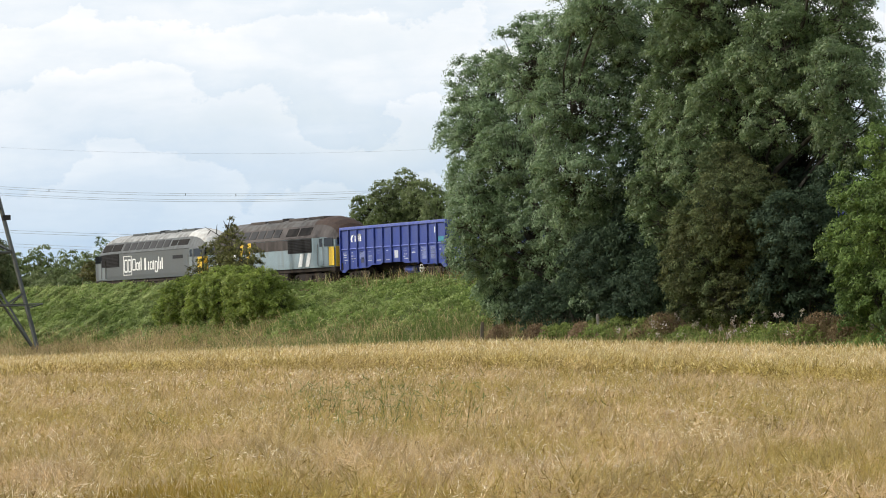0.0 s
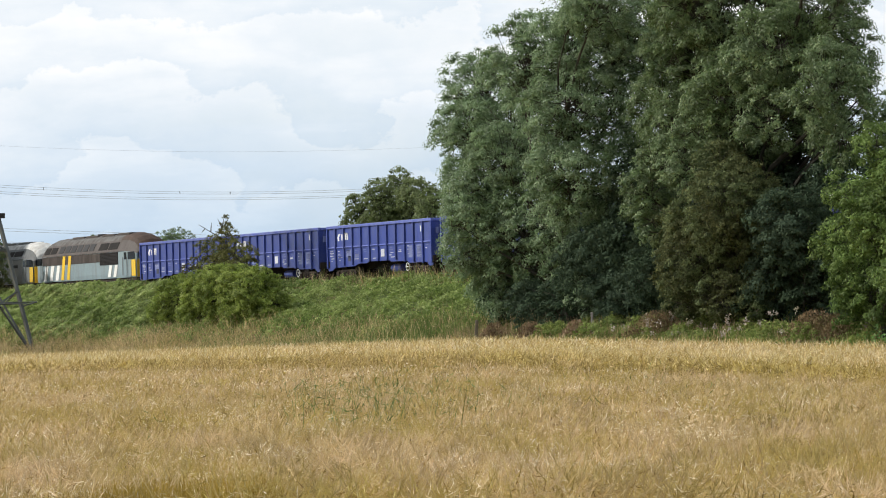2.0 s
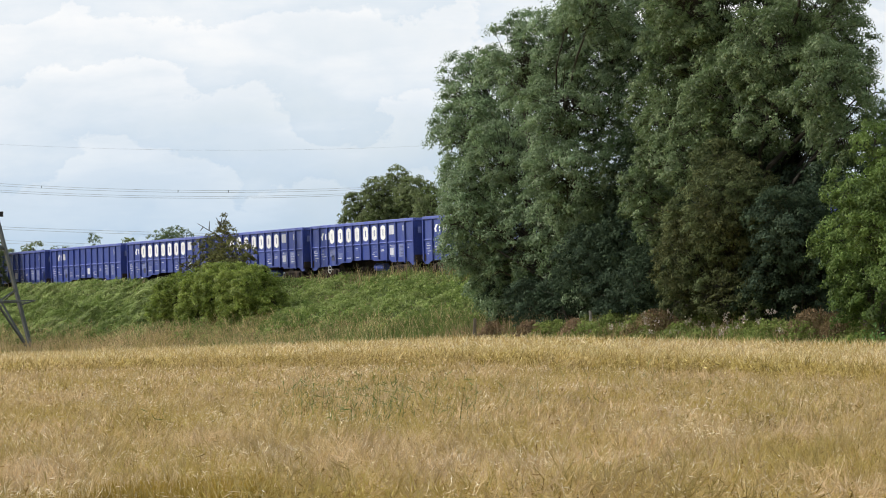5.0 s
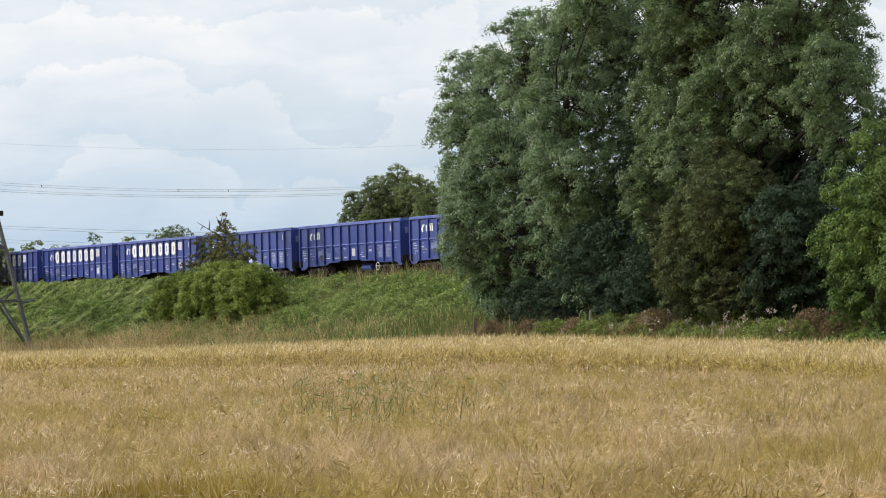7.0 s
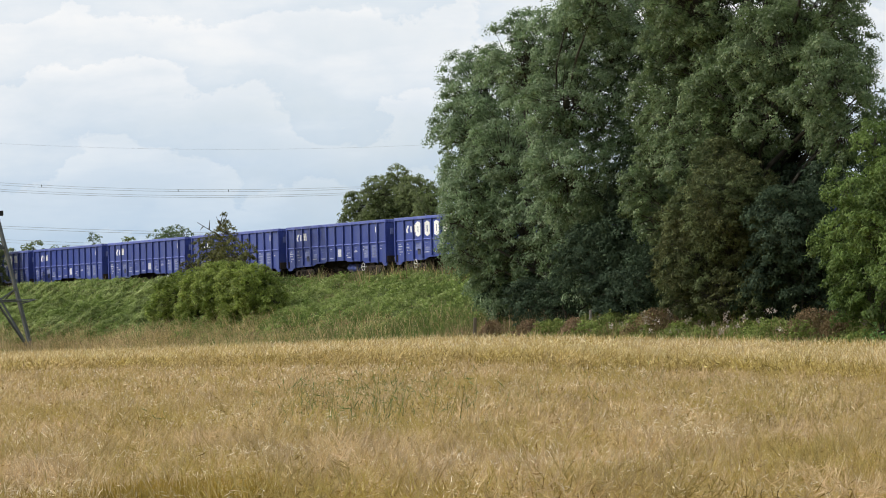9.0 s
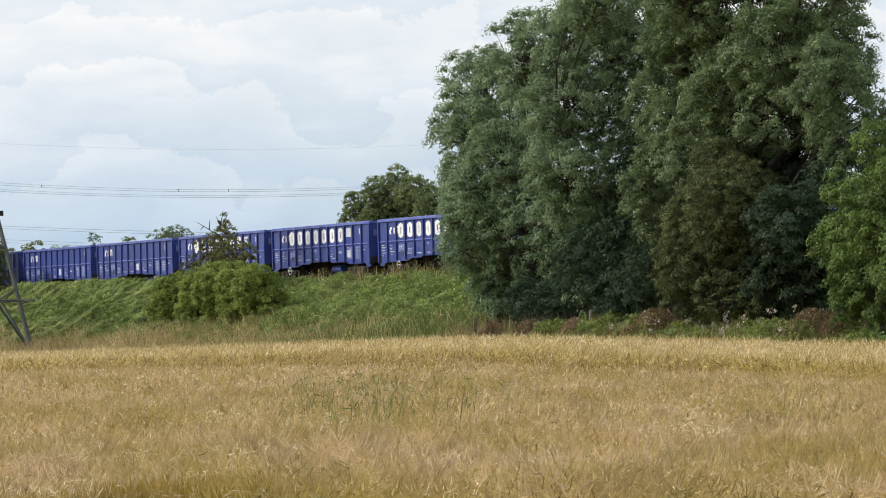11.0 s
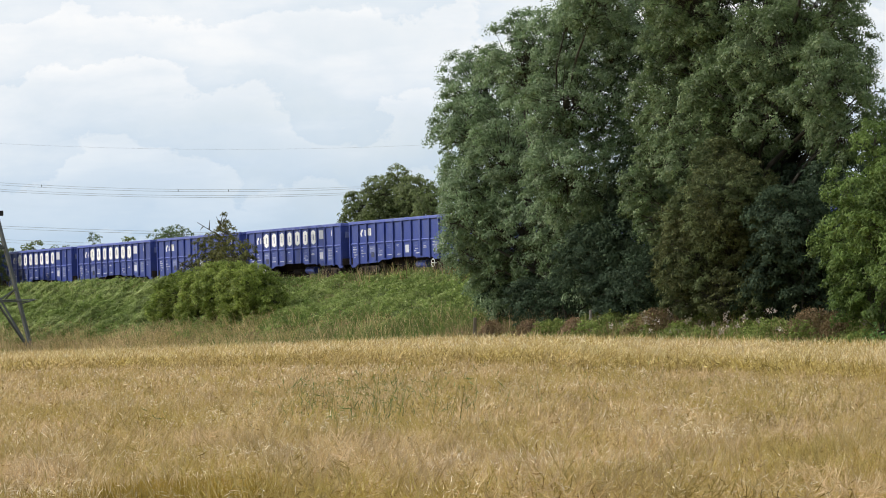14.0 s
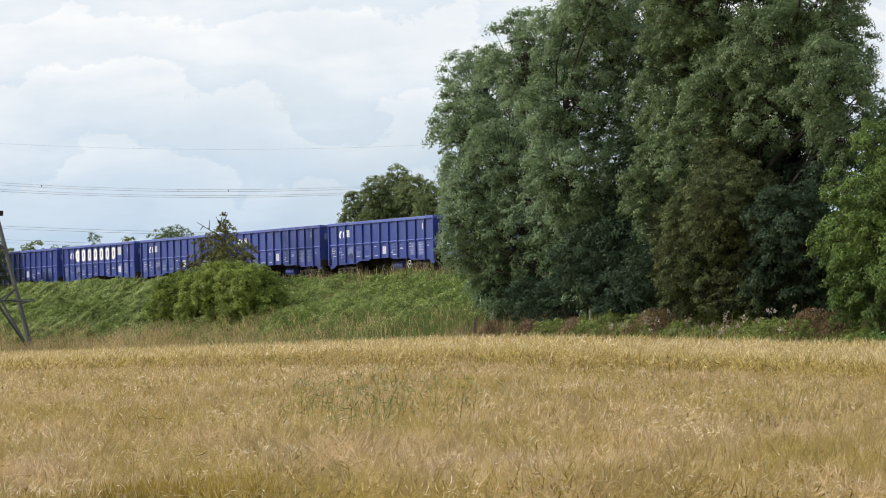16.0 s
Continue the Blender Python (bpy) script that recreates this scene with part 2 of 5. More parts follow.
def earth(name, stops, scale, fine_scale, bump=0.6):
    m, n, l, p = mat_nodes(name)
    a, b = noise_tex(n, l, scale, 5.0), noise_tex(n, l, fine_scale, 5.0)
    r = ramp(n, stops)
    l.new(a.outputs["Fac"], r.inputs["Fac"])
    rb = ramp(n, [(0.3, (0.6, 0.6, 0.6)), (0.7, (1.25, 1.25, 1.25))])
    l.new(b.outputs["Fac"], rb.inputs["Fac"])
    l.new(mixer(n, l, 1.0, r.outputs["Color"], rb.outputs["Color"], "MULTIPLY"), p.inputs["Base Color"])
    p.inputs["Roughness"].default_value = 0.95
    p.inputs["Specular IOR Level"].default_value = 0.1
    bp = n.new("ShaderNodeBump")
    bp.inputs["Strength"].default_value = bump
    bp.inputs["Distance"].default_value = 0.1
    l.new(b.outputs["Fac"], bp.inputs["Height"])
    l.new(bp.outputs[0], p.inputs["Normal"])
    return m


M_GROUND = earth("rough_grass", [(0.3, (0.05, 0.075, 0.02)), (0.55, (0.085, 0.11, 0.03)), (0.75, (0.16, 0.14, 0.06))], 0.25, 6.0)
M_CANOPY = earth("barley_stalks", [(0.3, (0.32, 0.25, 0.05)), (0.55, (0.43, 0.31, 0.085)), (0.75, (0.36, 0.29, 0.05))], 0.5, 5.0)
M_BALLAST = earth("track_ballast", [(0.3, (0.10, 0.085, 0.07)), (0.7, (0.2, 0.18, 0.15))], 0.6, 18.0)
M_ASH = leafy("ash_leaves", [(0.0, (0.141, 0.208, 0.112)), (0.5, (0.187, 0.267, 0.149)), (1.0, (0.287, 0.364, 0.239))], 0.36, 0.45, 0.5, (0.74, 0.78, 0.66))
# darker ash copy: the second tree's backlit shade is put into the colour
M_ASH_B = leafy("ash_leaves_shaded", [(0.0, (0.105, 0.156, 0.071)), (0.5, (0.143, 0.205, 0.101)), (1.0, (0.232, 0.287, 0.153))], 0.36, 0.45, 0.5, (0.70, 0.74, 0.62))
M_HAWTHORN = leafy("hawthorn_leaves", [(0.0, (0.072, 0.098, 0.046)), (0.5, (0.105, 0.137, 0.061)), (1.0, (0.154, 0.181, 0.084))], 0.30, 0.6, 0.7, (0.80, 0.70, 0.64), 0.1)
# brighter copy of the hawthorn leaves, with sun on the bank put into the colour
M_HAW_BANK = leafy("sunlit_hawthorn_leaves", [(0.0, (0.085, 0.098, 0.036)), (0.5, (0.13, 0.142, 0.052)), (1.0, (0.19, 0.19, 0.075))], 0.34, 0.6, 0.7, (0.80, 0.74, 0.64), 0.1)
M_ELDER = leafy("elder_leaves", [(0.0, (0.083, 0.131, 0.036)), (0.5, (0.130, 0.201, 0.053)), (1.0, (0.199, 0.270, 0.084))], 0.3, 0.5, 0.6, (0.56, 0.60, 0.58), 0.12)
# thicket leaves kept very dark: shade under the canopy is put into the colour
M_DARK_LEAF = leafy("shaded_thicket_leaves", [(0.0, (0.046, 0.073, 0.050)), (1.0, (0.080, 0.112, 0.073))], 0.28, 0.5, 0.8, (0.75, 0.78, 0.70), 0.05)
M_BUSH = leafy("sallow_leaves", [(0.0, (0.138, 0.192, 0.038)), (0.5, (0.214, 0.277, 0.060)), (1.0, (0.322, 0.371, 0.100))], 0.42, 0.6)
M_FAR_LEAF = leafy("distant_leaves", [(0.0, (0.121, 0.157, 0.069)), (1.0, (0.217, 0.256, 0.110))], 0.38)
M_TURNING = leafy("turning_leaves", [(0.0, (0.09, 0.085, 0.025)), (1.0, (0.17, 0.15, 0.045))], 0.2)
M_BRAMBLE = leafy("bramble_leaves", [(0.0, (0.149, 0.203, 0.059)), (0.5, (0.227, 0.286, 0.089)), (1.0, (0.350, 0.394, 0.161))], 0.30, 0.45, 0.6, (0.68, 0.76, 0.58), 0.12)
M_NETTLE = leafy("nettle_leaves", [(0.0, (0.145, 0.198, 0.052)), (0.5, (0.200, 0.259, 0.074)), (1.0, (0.285, 0.330, 0.114))], 0.3, 0.6, 0.65, (0.72, 0.72, 0.60), 0.1)
M_DRY_GRASS = leafy("dry_grass", [(0.0, (0.324, 0.239, 0.121)), (0.5, (0.540, 0.413, 0.231)), (1.0, (0.724, 0.583, 0.367))], 0.25, 0.25, 0.8, (0.80, 0.80, 0.66))
M_SEED = leafy("grass_seed", [(0.0, (0.30, 0.20, 0.12)), (1.0, (0.52, 0.38, 0.25))], 0.25, 0.4, 0.9)
M_GREEN_GRASS = leafy("green_grass", [(0.0, (0.10, 0.155, 0.04)), (1.0, (0.22, 0.26, 0.09))], 0.3, 0.4, 0.7)
M_FRESH = leafy("fresh_weed_leaves", [(0.0, (0.086, 0.190, 0.050)), (1.0, (0.161, 0.299, 0.083))], 0.3, 0.5, 0.6)
M_RUST_STEMS = leafy("dock_seed_heads", [(0.0, (0.19, 0.125, 0.08)), (1.0, (0.33, 0.235, 0.16))], 0.15, 0.5, 0.9)
M_THISTLE = leafy("thistle_down", [(0.0, (0.30, 0.24, 0.22)), (1.0, (0.62, 0.55, 0.52))], 0.3, 0.5, 0.9)
M_BARLEY = leafy("ripe_barley", [(0.0, (0.395, 0.278, 0.133)), (0.5, (0.519, 0.388, 0.235)), (1.0, (0.654, 0.514, 0.374))], 0.25, 0.75, 0.6, (0.66, 0.69, 0.36))
# pale awns; sunlight glinting on the crop is painted into this colour
M_AWN_LIGHTS = leafy("awn_highlights", [(0.0, (0.693, 0.578, 0.424)), (1.0, (0.966, 0.882, 0.763))], 0.25, 0.5, 0.5, (0.92, 0.92, 0.86), 0.4)
M_EAR = leafy("brown_barley_ears", [(0.0, (0.17, 0.105, 0.035)), (1.0, (0.33, 0.22, 0.09))], 0.15, 0.5, 0.7)
M_HEADLAND = leafy("headland_barley", [(0.0, (0.344, 0.244, 0.101)), (0.5, (0.558, 0.423, 0.222)), (1.0, (0.818, 0.727, 0.582))], 0.25, 0.4, 0.6, (0.82, 0.84, 0.62))
M_BAND = leafy("olive_barley", [(0.0, (0.210, 0.149, 0.053)), (0.5, (0.420, 0.304, 0.124)), (1.0, (0.714, 0.578, 0.326))], 0.25, 0.4, 0.6, (0.82, 0.85, 0.62))
M_STALK = leafy("olive_stalks", [(0.0, (0.122, 0.092, 0.022)), (1.0, (0.269, 0.190, 0.049))], 0.2, 0.4, 0.8)
M_UNRIPE = leafy("unripe_barley", [(0.0, (0.225, 0.154, 0.024)), (1.0, (0.405, 0.277, 0.064))], 0.35, 0.6, 0.7)
M_WEED = leafy("green_weed_stems", [(0.0, (0.080, 0.128, 0.040)), (1.0, (0.176, 0.225, 0.080))], 0.2, 0.6, 0.7)
M_BARK = paint("bark", (0.055, 0.05, 0.04), (0.04, 0.045, 0.03), 0.8, 0.9, streak=(4, 4, 1), bump=0.8)
M_TWIG = paint("twigs", (0.045, 0.04, 0.03), (0.03, 0.03, 0.022), 0.6, 0.9)
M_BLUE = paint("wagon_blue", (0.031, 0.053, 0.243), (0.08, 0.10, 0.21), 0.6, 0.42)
# lighter wagon blue for rails and ledges: light from above put into the colour
M_BLUE_LIT = paint("wagon_blue_lit", (0.075, 0.105, 0.37), (0.15, 0.18, 0.36), 0.7, 0.45)
M_TEAL = paint("teal_paint", (0.05, 0.28, 0.36), (0.03, 0.1, 0.2), 0.5, 0.5)
M_WHITE = paint("white_lettering", (0.78, 0.78, 0.76), (0.4, 0.38, 0.36), 0.3, 0.5)
M_PALE_MARK = paint("faded_marking", (0.16, 0.19, 0.36), (0.08, 0.10, 0.28), 0.8, 0.6)
M_FADED = paint("faded_white", (0.55, 0.56, 0.6), (0.32, 0.34, 0.44), 0.7, 0.6)
M_DARK_MARK = paint("dark_marking", (0.03, 0.035, 0.08), (0.1, 0.1, 0.1), 0.5, 0.6)
M_YELLOW = paint("warning_yellow", (0.72, 0.47, 0.03), (0.38, 0.26, 0.06), 0.45, 0.45)
# set darker: passing cloud shade over the locomotives is put into this grey
M_GREY = paint("loco_grey", (0.088, 0.098, 0.102), (0.085, 0.085, 0.08), 0.6, 0.45)
M_ROOF = paint("loco_roof", (0.27, 0.275, 0.27), (0.05, 0.045, 0.04), 0.9, 0.6, gloss=0.08)
M_ROOF_RUST = paint("loco_roof_sooty", (0.12, 0.117, 0.114), (0.045, 0.035, 0.03), 0.95, 0.7, gloss=0.08)
M_CAB_SIDE = paint("cab_pale_grey", (0.17, 0.195, 0.20), (0.11, 0.115, 0.115), 0.6, 0.45)
M_CAB_ROOF = paint("cab_roof_white", (0.50, 0.50, 0.48), (0.22, 0.19, 0.16), 0.7, 0.6, gloss=0.1)
M_RUST_ROOF = paint("rusty_cab_roof", (0.075, 0.05, 0.04), (0.045, 0.036, 0.032), 0.8, 0.7, gloss=0.08)
M_SLOPE_A = paint("loco_roof_side", (0.10, 0.108, 0.112), (0.035, 0.033, 0.03), 0.6, 0.55, gloss=0.08)
M_SLOPE_B = paint("loco_roof_side_brown", (0.085, 0.074, 0.07), (0.045, 0.035, 0.03), 0.6, 0.6, gloss=0.08)
M_BROWN = paint("loco_dark_band", (0.05, 0.042, 0.04), (0.14, 0.12, 0.11), 0.5, 0.55, gloss=0.08)
# lowered like the grey, with the same cloud shade put into the colour
M_PALE_BLUE = paint("loco_pale_blue", (0.20, 0.265, 0.295), (0.14, 0.14, 0.13), 0.55, 0.45)
M_GRILLE = paint("grille_black", (0.014, 0.013, 0.013), (0.03, 0.025, 0.022), 0.6, 0.8, gloss=0.08)
M_SLATE = paint("grille_slate", (0.03, 0.03, 0.033), (0.02, 0.02, 0.02), 0.6, 0.6, gloss=0.08)
M_UNDER = paint("underframe_grime", (0.035, 0.03, 0.027), (0.09, 0.065, 0.045), 0.7, 0.85, gloss=0.08)
M_WHEEL = paint("wheel_steel", (0.10, 0.075, 0.06), (0.05, 0.04, 0.035), 0.6, 0.6, 0.6)
M_RAIL = paint("rail_steel", (0.16, 0.10, 0.07), (0.08, 0.05, 0.035), 0.7, 0.6, 0.5)
M_SLEEPER = paint("sleeper_concrete", (0.3, 0.28, 0.25), (0.15, 0.12, 0.1), 0.6, 0.9)
M_STEEL = paint("galvanised_steel", (0.10, 0.11, 0.113), (0.07, 0.074, 0.072), 0.7, 0.6, 0.3)
M_WIRE = paint("aluminium_cable", (0.42, 0.43, 0.45), (0.2, 0.2, 0.2), 0.3, 0.5, 0.3)
M_POST = paint("weathered_post", (0.17, 0.14, 0.105), (0.09, 0.08, 0.06), 0.7, 0.9, streak=(6, 6, 1), bump=0.6)


def glass_mat():
    m, n, l, p = mat_nodes("cab_glass")
    p.inputs["Base Color"].default_value = (0.012, 0.014, 0.017, 1)
    p.inputs["Roughness"].default_value = 0.15
    p.inputs["Specular IOR Level"].default_value = 0.16
    return m


M_GLASS = glass_mat()


# ---------------------------------------------------------------- ground
def grid_mesh(name, xs, ys, zs, material):
    """A sheet over a grid of places; xs, ys, zs have the same two-dimensional shape."""
    nu, nv = xs.shape
    me = bpy.data.meshes.new(name)
    idx = np.arange(nu * nv).reshape(nu, nv)
    f = np.stack([idx[:-1, :-1], idx[1:, :-1], idx[1:, 1:], idx[:-1, 1:]], -1).reshape(-1, 4)
    me.from_pydata(np.stack([xs, ys, zs], -1).reshape(-1, 3).tolist(), [], f.tolist())
    me.polygons.foreach_set("use_smooth", np.ones(len(f), dtype=bool))
    me.materials.append(material)
    return new(name, me)


def build_ground():
    q = np.concatenate([[-2600, -1200, -500, -200, -90, -45, -26], np.arange(-18, 18.1, 0.6), np.arange(21, 120, 5), [140, 200, 400, 1000, 2600]])
    d = np.concatenate([[-2600, -1200, -500, -200, -110], np.arange(-70, 100, 6), np.arange(100, 340, 1.5), np.arange(340, 480, 8), [520, 700, 1200, 2800]])
    dd, qq = np.meshgrid(d, q, indexing="ij")
    x, y = track_xy(dd, qq)
    ob = grid_mesh("ground", x, y, ground_z(x, y), M_GROUND)
    tagged(ob, "rough grassy ground rising to a railway embankment", "ground", kind="structure")


def tram_line(x, y):
    """Signed distance from the wheel track that runs along the headland."""
    ax, ay, bx, by = -14.2, 110.0, 0.0, 69.0
    ux, uy = bx - ax, by - ay
    ln = math.hypot(ux, uy)
    return ((x - ax) * uy - (y - ay) * ux) / ln


def build_field():
    q = np.concatenate([np.arange(FIELD_EDGE + 0.3, 30, 1.5), np.arange(30, 76, 3), [90, 140, 300]])
    d = np.concatenate([[-300, -120], np.arange(-60, 260, 4), [300, 500]])
    dd, qq = np.meshgrid(d, q, indexing="ij")
    x, y = track_xy(dd, qq)
    near = np.hypot(x, y) < 9
    z = field_z(x, y) + 0.60 + 0.05 * wob(x, y, 3.0, 5) - np.where(near, 0.35, 0.0)
    ob = grid_mesh("barley_stand", x, y, z, M_CANOPY)
    tagged(ob, "dense standing straw of a ripe barley field", "barley", kind="stuff")

    rng = np.random.RandomState(11)

    def scatter(y0, y1, per_m2, slope=0.137, extra=0.7):
        area = slope * (y1 * y1 - y0 * y0) + 2 * extra * (y1 - y0)
        n = int(area * per_m2)
        y = np.sqrt(rng.uniform(y0 * y0, y1 * y1, n))
        x = rng.uniform(-1, 1, n) * (slope * y + extra)
        return x, y

    def ears(x, y, scale, awns, thick, taller=0.0):
        """Stem, nodding ear and awns of each plant, in four-cornered cells."""
        n = len(x)
        hgt = 0.80 + taller + 0.05 * wob(x, y, 2.5, 8) + 0.05 * wob(x, y, 0.7, 18) + rng.normal(size=n) * 0.045
        base = np.stack([x, y, field_z(x, y) + 0.42], 1)
        top = base + np.stack([rng.normal(size=n) * 0.045, rng.normal(size=n) * 0.045, hgt - 0.42], 1)
        ang = rng.normal(size=n) * 1.3 + 1.2 + 1.3 * wob(x, y, 1.6, 19)
        head = np.stack([0.75 * np.cos(ang), 0.75 * np.sin(ang), rng.uniform(-0.4, 1.9, n)], 1)
        head = unit(head)
        ln = (0.085 * scale * rng.uniform(0.8, 1.2, n))[:, None]
        mid, tip = top + head * ln * 0.5, top + head * ln + np.array([[0, 0, -0.012]]) * scale
        side = unit(np.cross(head, rng.normal(size=(n, 3)) + np.array([[0, 2.0, 0]]))) * 0.007 * scale * thick
        cells = [np.stack([top + side, tip, top - side], 1)]
        w = np.array([[0.0028 * scale * thick, 0, 0]])
        cells.append(np.stack([base - w, base + w, top], 1))
        for k in range(awns):
            a = unit(head + rng.normal(size=(n, 3)) * 0.24 + np.array([[0, 0, 0.10]]))
            e = tip + a * (0.12 * scale * rng.uniform(0.7, 1.2, n))[:, None]
            s = unit(np.cross(a, rng.normal(size=(n, 3)))) * 0.0024 * scale * thick
            b = mid if k % 2 else tip
            cells.append(np.stack([b - s, b + s, e], 1))
        return np.concatenate(cells)

    main, band, head = [], [], []
    for y0, y1, dens, scale, awns, thick in ((18.8, 30, 330, 0.92, 6, 0.70), (30, 55, 170, 0.95, 4, 1.05), (55, 95, 66, 1.15, 2, 1.9), (95, 205, 24, 1.6, 1, 2.8)):
        x, y = scatter(y0, y1, dens)
        d, q = track_dq(x, y)
        tl = tram_line(x, y)
        patch = 0.5 + 0.5 * (0.6 * wob(x, y, 1.0 if y1 < 60 else 2.4, 31) + 0.55 * wob(x, y, 6.0, 32))
        keep = (rng.uniform(size=len(x)) < 0.16 + 1.05 * patch) & (q > FIELD_EDGE + 0.2 * wob(d, q, 3, 4)) & (np.abs(tl) > 0.21) & (np.abs(tl - 1.9) > 0.17)
        back = tl < 0
        far = tl < -4.4 + 0.7 * wob(d, q, 12, 41)
        for group, sel in ((main, keep & ~back), (band, keep & back & ~far), (head, keep & far)):
            if sel.any():
                group.append(ears(x[sel], y[sel], scale, awns, thick, 0.15 * np.exp(tl[sel] / 5.0) if group is not main else 0.0))
    # pale tufts of awns with sunlit highlights put into their colour, and bare brown ears that nod between them
    pale, brown = [], []
    for y0, y1, dens, scale, thick in ((18.8, 30, 38, 0.85, 0.7), (30, 55, 19, 0.9, 1.1), (55, 100, 7, 1.1, 1.8)):
        x, y = scatter(y0, y1, dens * 9)
        sel = (wob(x, y, 0.34, 61) + 0.8 * wob(x, y * 0.6, 2.2, 62) + rng.normal(size=len(x)) * 0.25 > 0.52) & (tram_line(x, y) > 0.3)
        x, y = x[sel], y[sel]
        c = np.stack([x, y, field_z(x, y) + 0.86 + 0.05 * wob(x, y, 2.5, 8) + rng.normal(size=len(x)) * 0.035], 1)
        pale.append(leaf_cells(rng, c, 0.085 * scale, 0.0065 * scale * thick, -0.5))
        x, y = scatter(y0, y1, dens * 1.2)
        sel = tram_line(x, y) > 0.3
        x, y = x[sel], y[sel]
        c = np.stack([x, y, field_z(x, y) + 0.83 + 0.05 * wob(x, y, 2.5, 8) + rng.normal(size=len(x)) * 0.03], 1)
        brown.append(leaf_cells(rng, c, 0.095 * scale, 0.014 * scale * thick, 0.2))
    tagged(cells_mesh("highlight_awns", np.concatenate(pale), M_AWN_LIGHTS), "pale tufts of barley awns with highlights painted in", "barley", kind="stuff")
    tagged(cells_mesh("nodding_ears", np.concatenate(brown), M_EAR), "nodding brown barley ears among the awns", "barley", kind="stuff")
    # the field beyond the view, thinner
    d, q = rng.uniform(-50, 240, 9000), rng.uniform(FIELD_EDGE, 74, 9000)
    x, y = track_xy(d, q)
    sel = (np.abs(x) > 0.137 * y + 0.7) & (np.hypot(x, y) > 6)
    main.append(ears(x[sel], y[sel], 2.4, 1, 2.0))
    tagged(cells_mesh("barley_ears", np.concatenate(main), M_BARLEY), "ripe golden barley ears with long awns", "barley", kind="stuff")
    tagged(cells_mesh("tramline_barley", np.concatenate(band), M_BAND), "olive brown barley strip beside the wheel track", "barley", kind="stuff")
    tagged(cells_mesh("headland_barley", np.concatenate(head), M_HEADLAND), "brighter yellow barley along the far headland", "barley", kind="stuff")

    # bare olive stalks along the wheel track
    n = 6000
    f, off = rng.uniform(-0.5, 1.3, n), rng.uniform(-0.5, 0.05, n)
    sx, sy = -14.2 + 14.2 * f, 110.0 - 41.0 * f
    sx, sy = sx - off * 0.945, sy - off * 0.327
    base = np.stack([sx, sy, field_z(sx, sy) + 0.4], 1)
    tagged(cells_mesh("stalk_row", blade_cells(rng, base, rng.uniform(0.44, 0.60, n), 0.022, 0.05), M_STALK), "olive stalks bared along a tractor wheel track", "barley", kind="stuff")

    # unripe and flattened patches
    def patch(name, label, n, x0, y0, rx, ry, low, high, material):
        a, r = rng.uniform(0, 6.283, n), np.sqrt(rng.uniform(0, 1, n))
        px, py = x0 + rx * r * np.cos(a), y0 + ry * r * np.sin(a)
        pb = np.stack([px, py, field_z(px, py) + 0.35], 1)
        tagged(cells_mesh(name, blade_cells(rng, pb, rng.uniform(low, high, n), 0.012, 0.12), material), label, "barley", kind="stuff")

    patch("unripe_barley", "greenish unripe barley close to the viewer", 5200, -1.56, 20.3, 0.55, 0.65, 0.44, 0.62, M_UNRIPE)
    patch("unripe_barley", "greenish unripe barley close to the viewer", 1800, -2.45, 20.2, 0.35, 0.5, 0.42, 0.58, M_UNRIPE)
    patch("flattened_barley", "olive flattened spot in the barley", 1500, 3.15, 33.0, 0.36, 0.7, 0.40, 0.56, M_STALK)
    patch("flattened_barley", "olive flattened spot in the barley", 500, -4.6, 47.5, 0.4, 0.7, 0.36, 0.5, M_WEED)

    # tall green weeds standing in the crop
    n = 240
    cy = rng.uniform(30, 50, n)
    cx = np.where(rng.uniform(size=n) < 0.75, rng.normal(-0.9, 0.55, n), rng.normal(0.1, 1.6, n)) * cy / 38.0
    base = np.stack([cx, cy, field_z(cx, cy) + 0.5], 1)
    h = rng.uniform(0.36, 0.80, n)
    cells = blade_cells(rng, base, h, 0.009, 0.14)
    at = np.repeat(base, 3, 0) + np.stack([rng.normal(size=3 * n) * 0.06, rng.normal(size=3 * n) * 0.06, np.repeat(h, 3) * rng.uniform(0.6, 1.0, 3 * n)], 1)
    drop = leaf_cells(rng, at, 0.11, 0.009, 0.9)
    tagged(cells_mesh("wild_oats", np.concatenate([cells, drop]), M_WEED), "patch of tall green grass weeds among the barley", "weeds", kind="stuff")


# ---------------------------------------------------------------- trees and bushes
def wavy(p, size, seed):
    """Smooth noise in space, about -1 to 1, with lumps of about the given size."""
    r = np.random.RandomState(seed + 300)
    total = np.zeros(len(p))
    for _ in range(9):
        k = unit(r.normal(size=(1, 3)))[0] * r.uniform(0.6, 1.5) * 6.283 / size
        total += np.sin(p @ k + r.uniform(0, 6.283))
    return total / 3.6


def spaced(p, gap):
    """Which of the places to keep so that no two are nearer than gap."""
    cells, keep = {}, []
    index = np.floor(p / gap).astype(int)
    for i, (q, c) in enumerate(zip(p.tolist(), index.tolist())):
        near = (cells.get((c[0] + dx, c[1] + dy, c[2] + dz)) for dx in (-1, 0, 1) for dy in (-1, 0, 1) for dz in (-1, 0, 1))
        if any(o is not None and (o[0] - q[0]) ** 2 + (o[1] - q[1]) ** 2 + (o[2] - q[2]) ** 2 < gap * gap for o in near):
            continue
        cells[tuple(c)] = q
        keep.append(i)
    return np.array(keep, int)


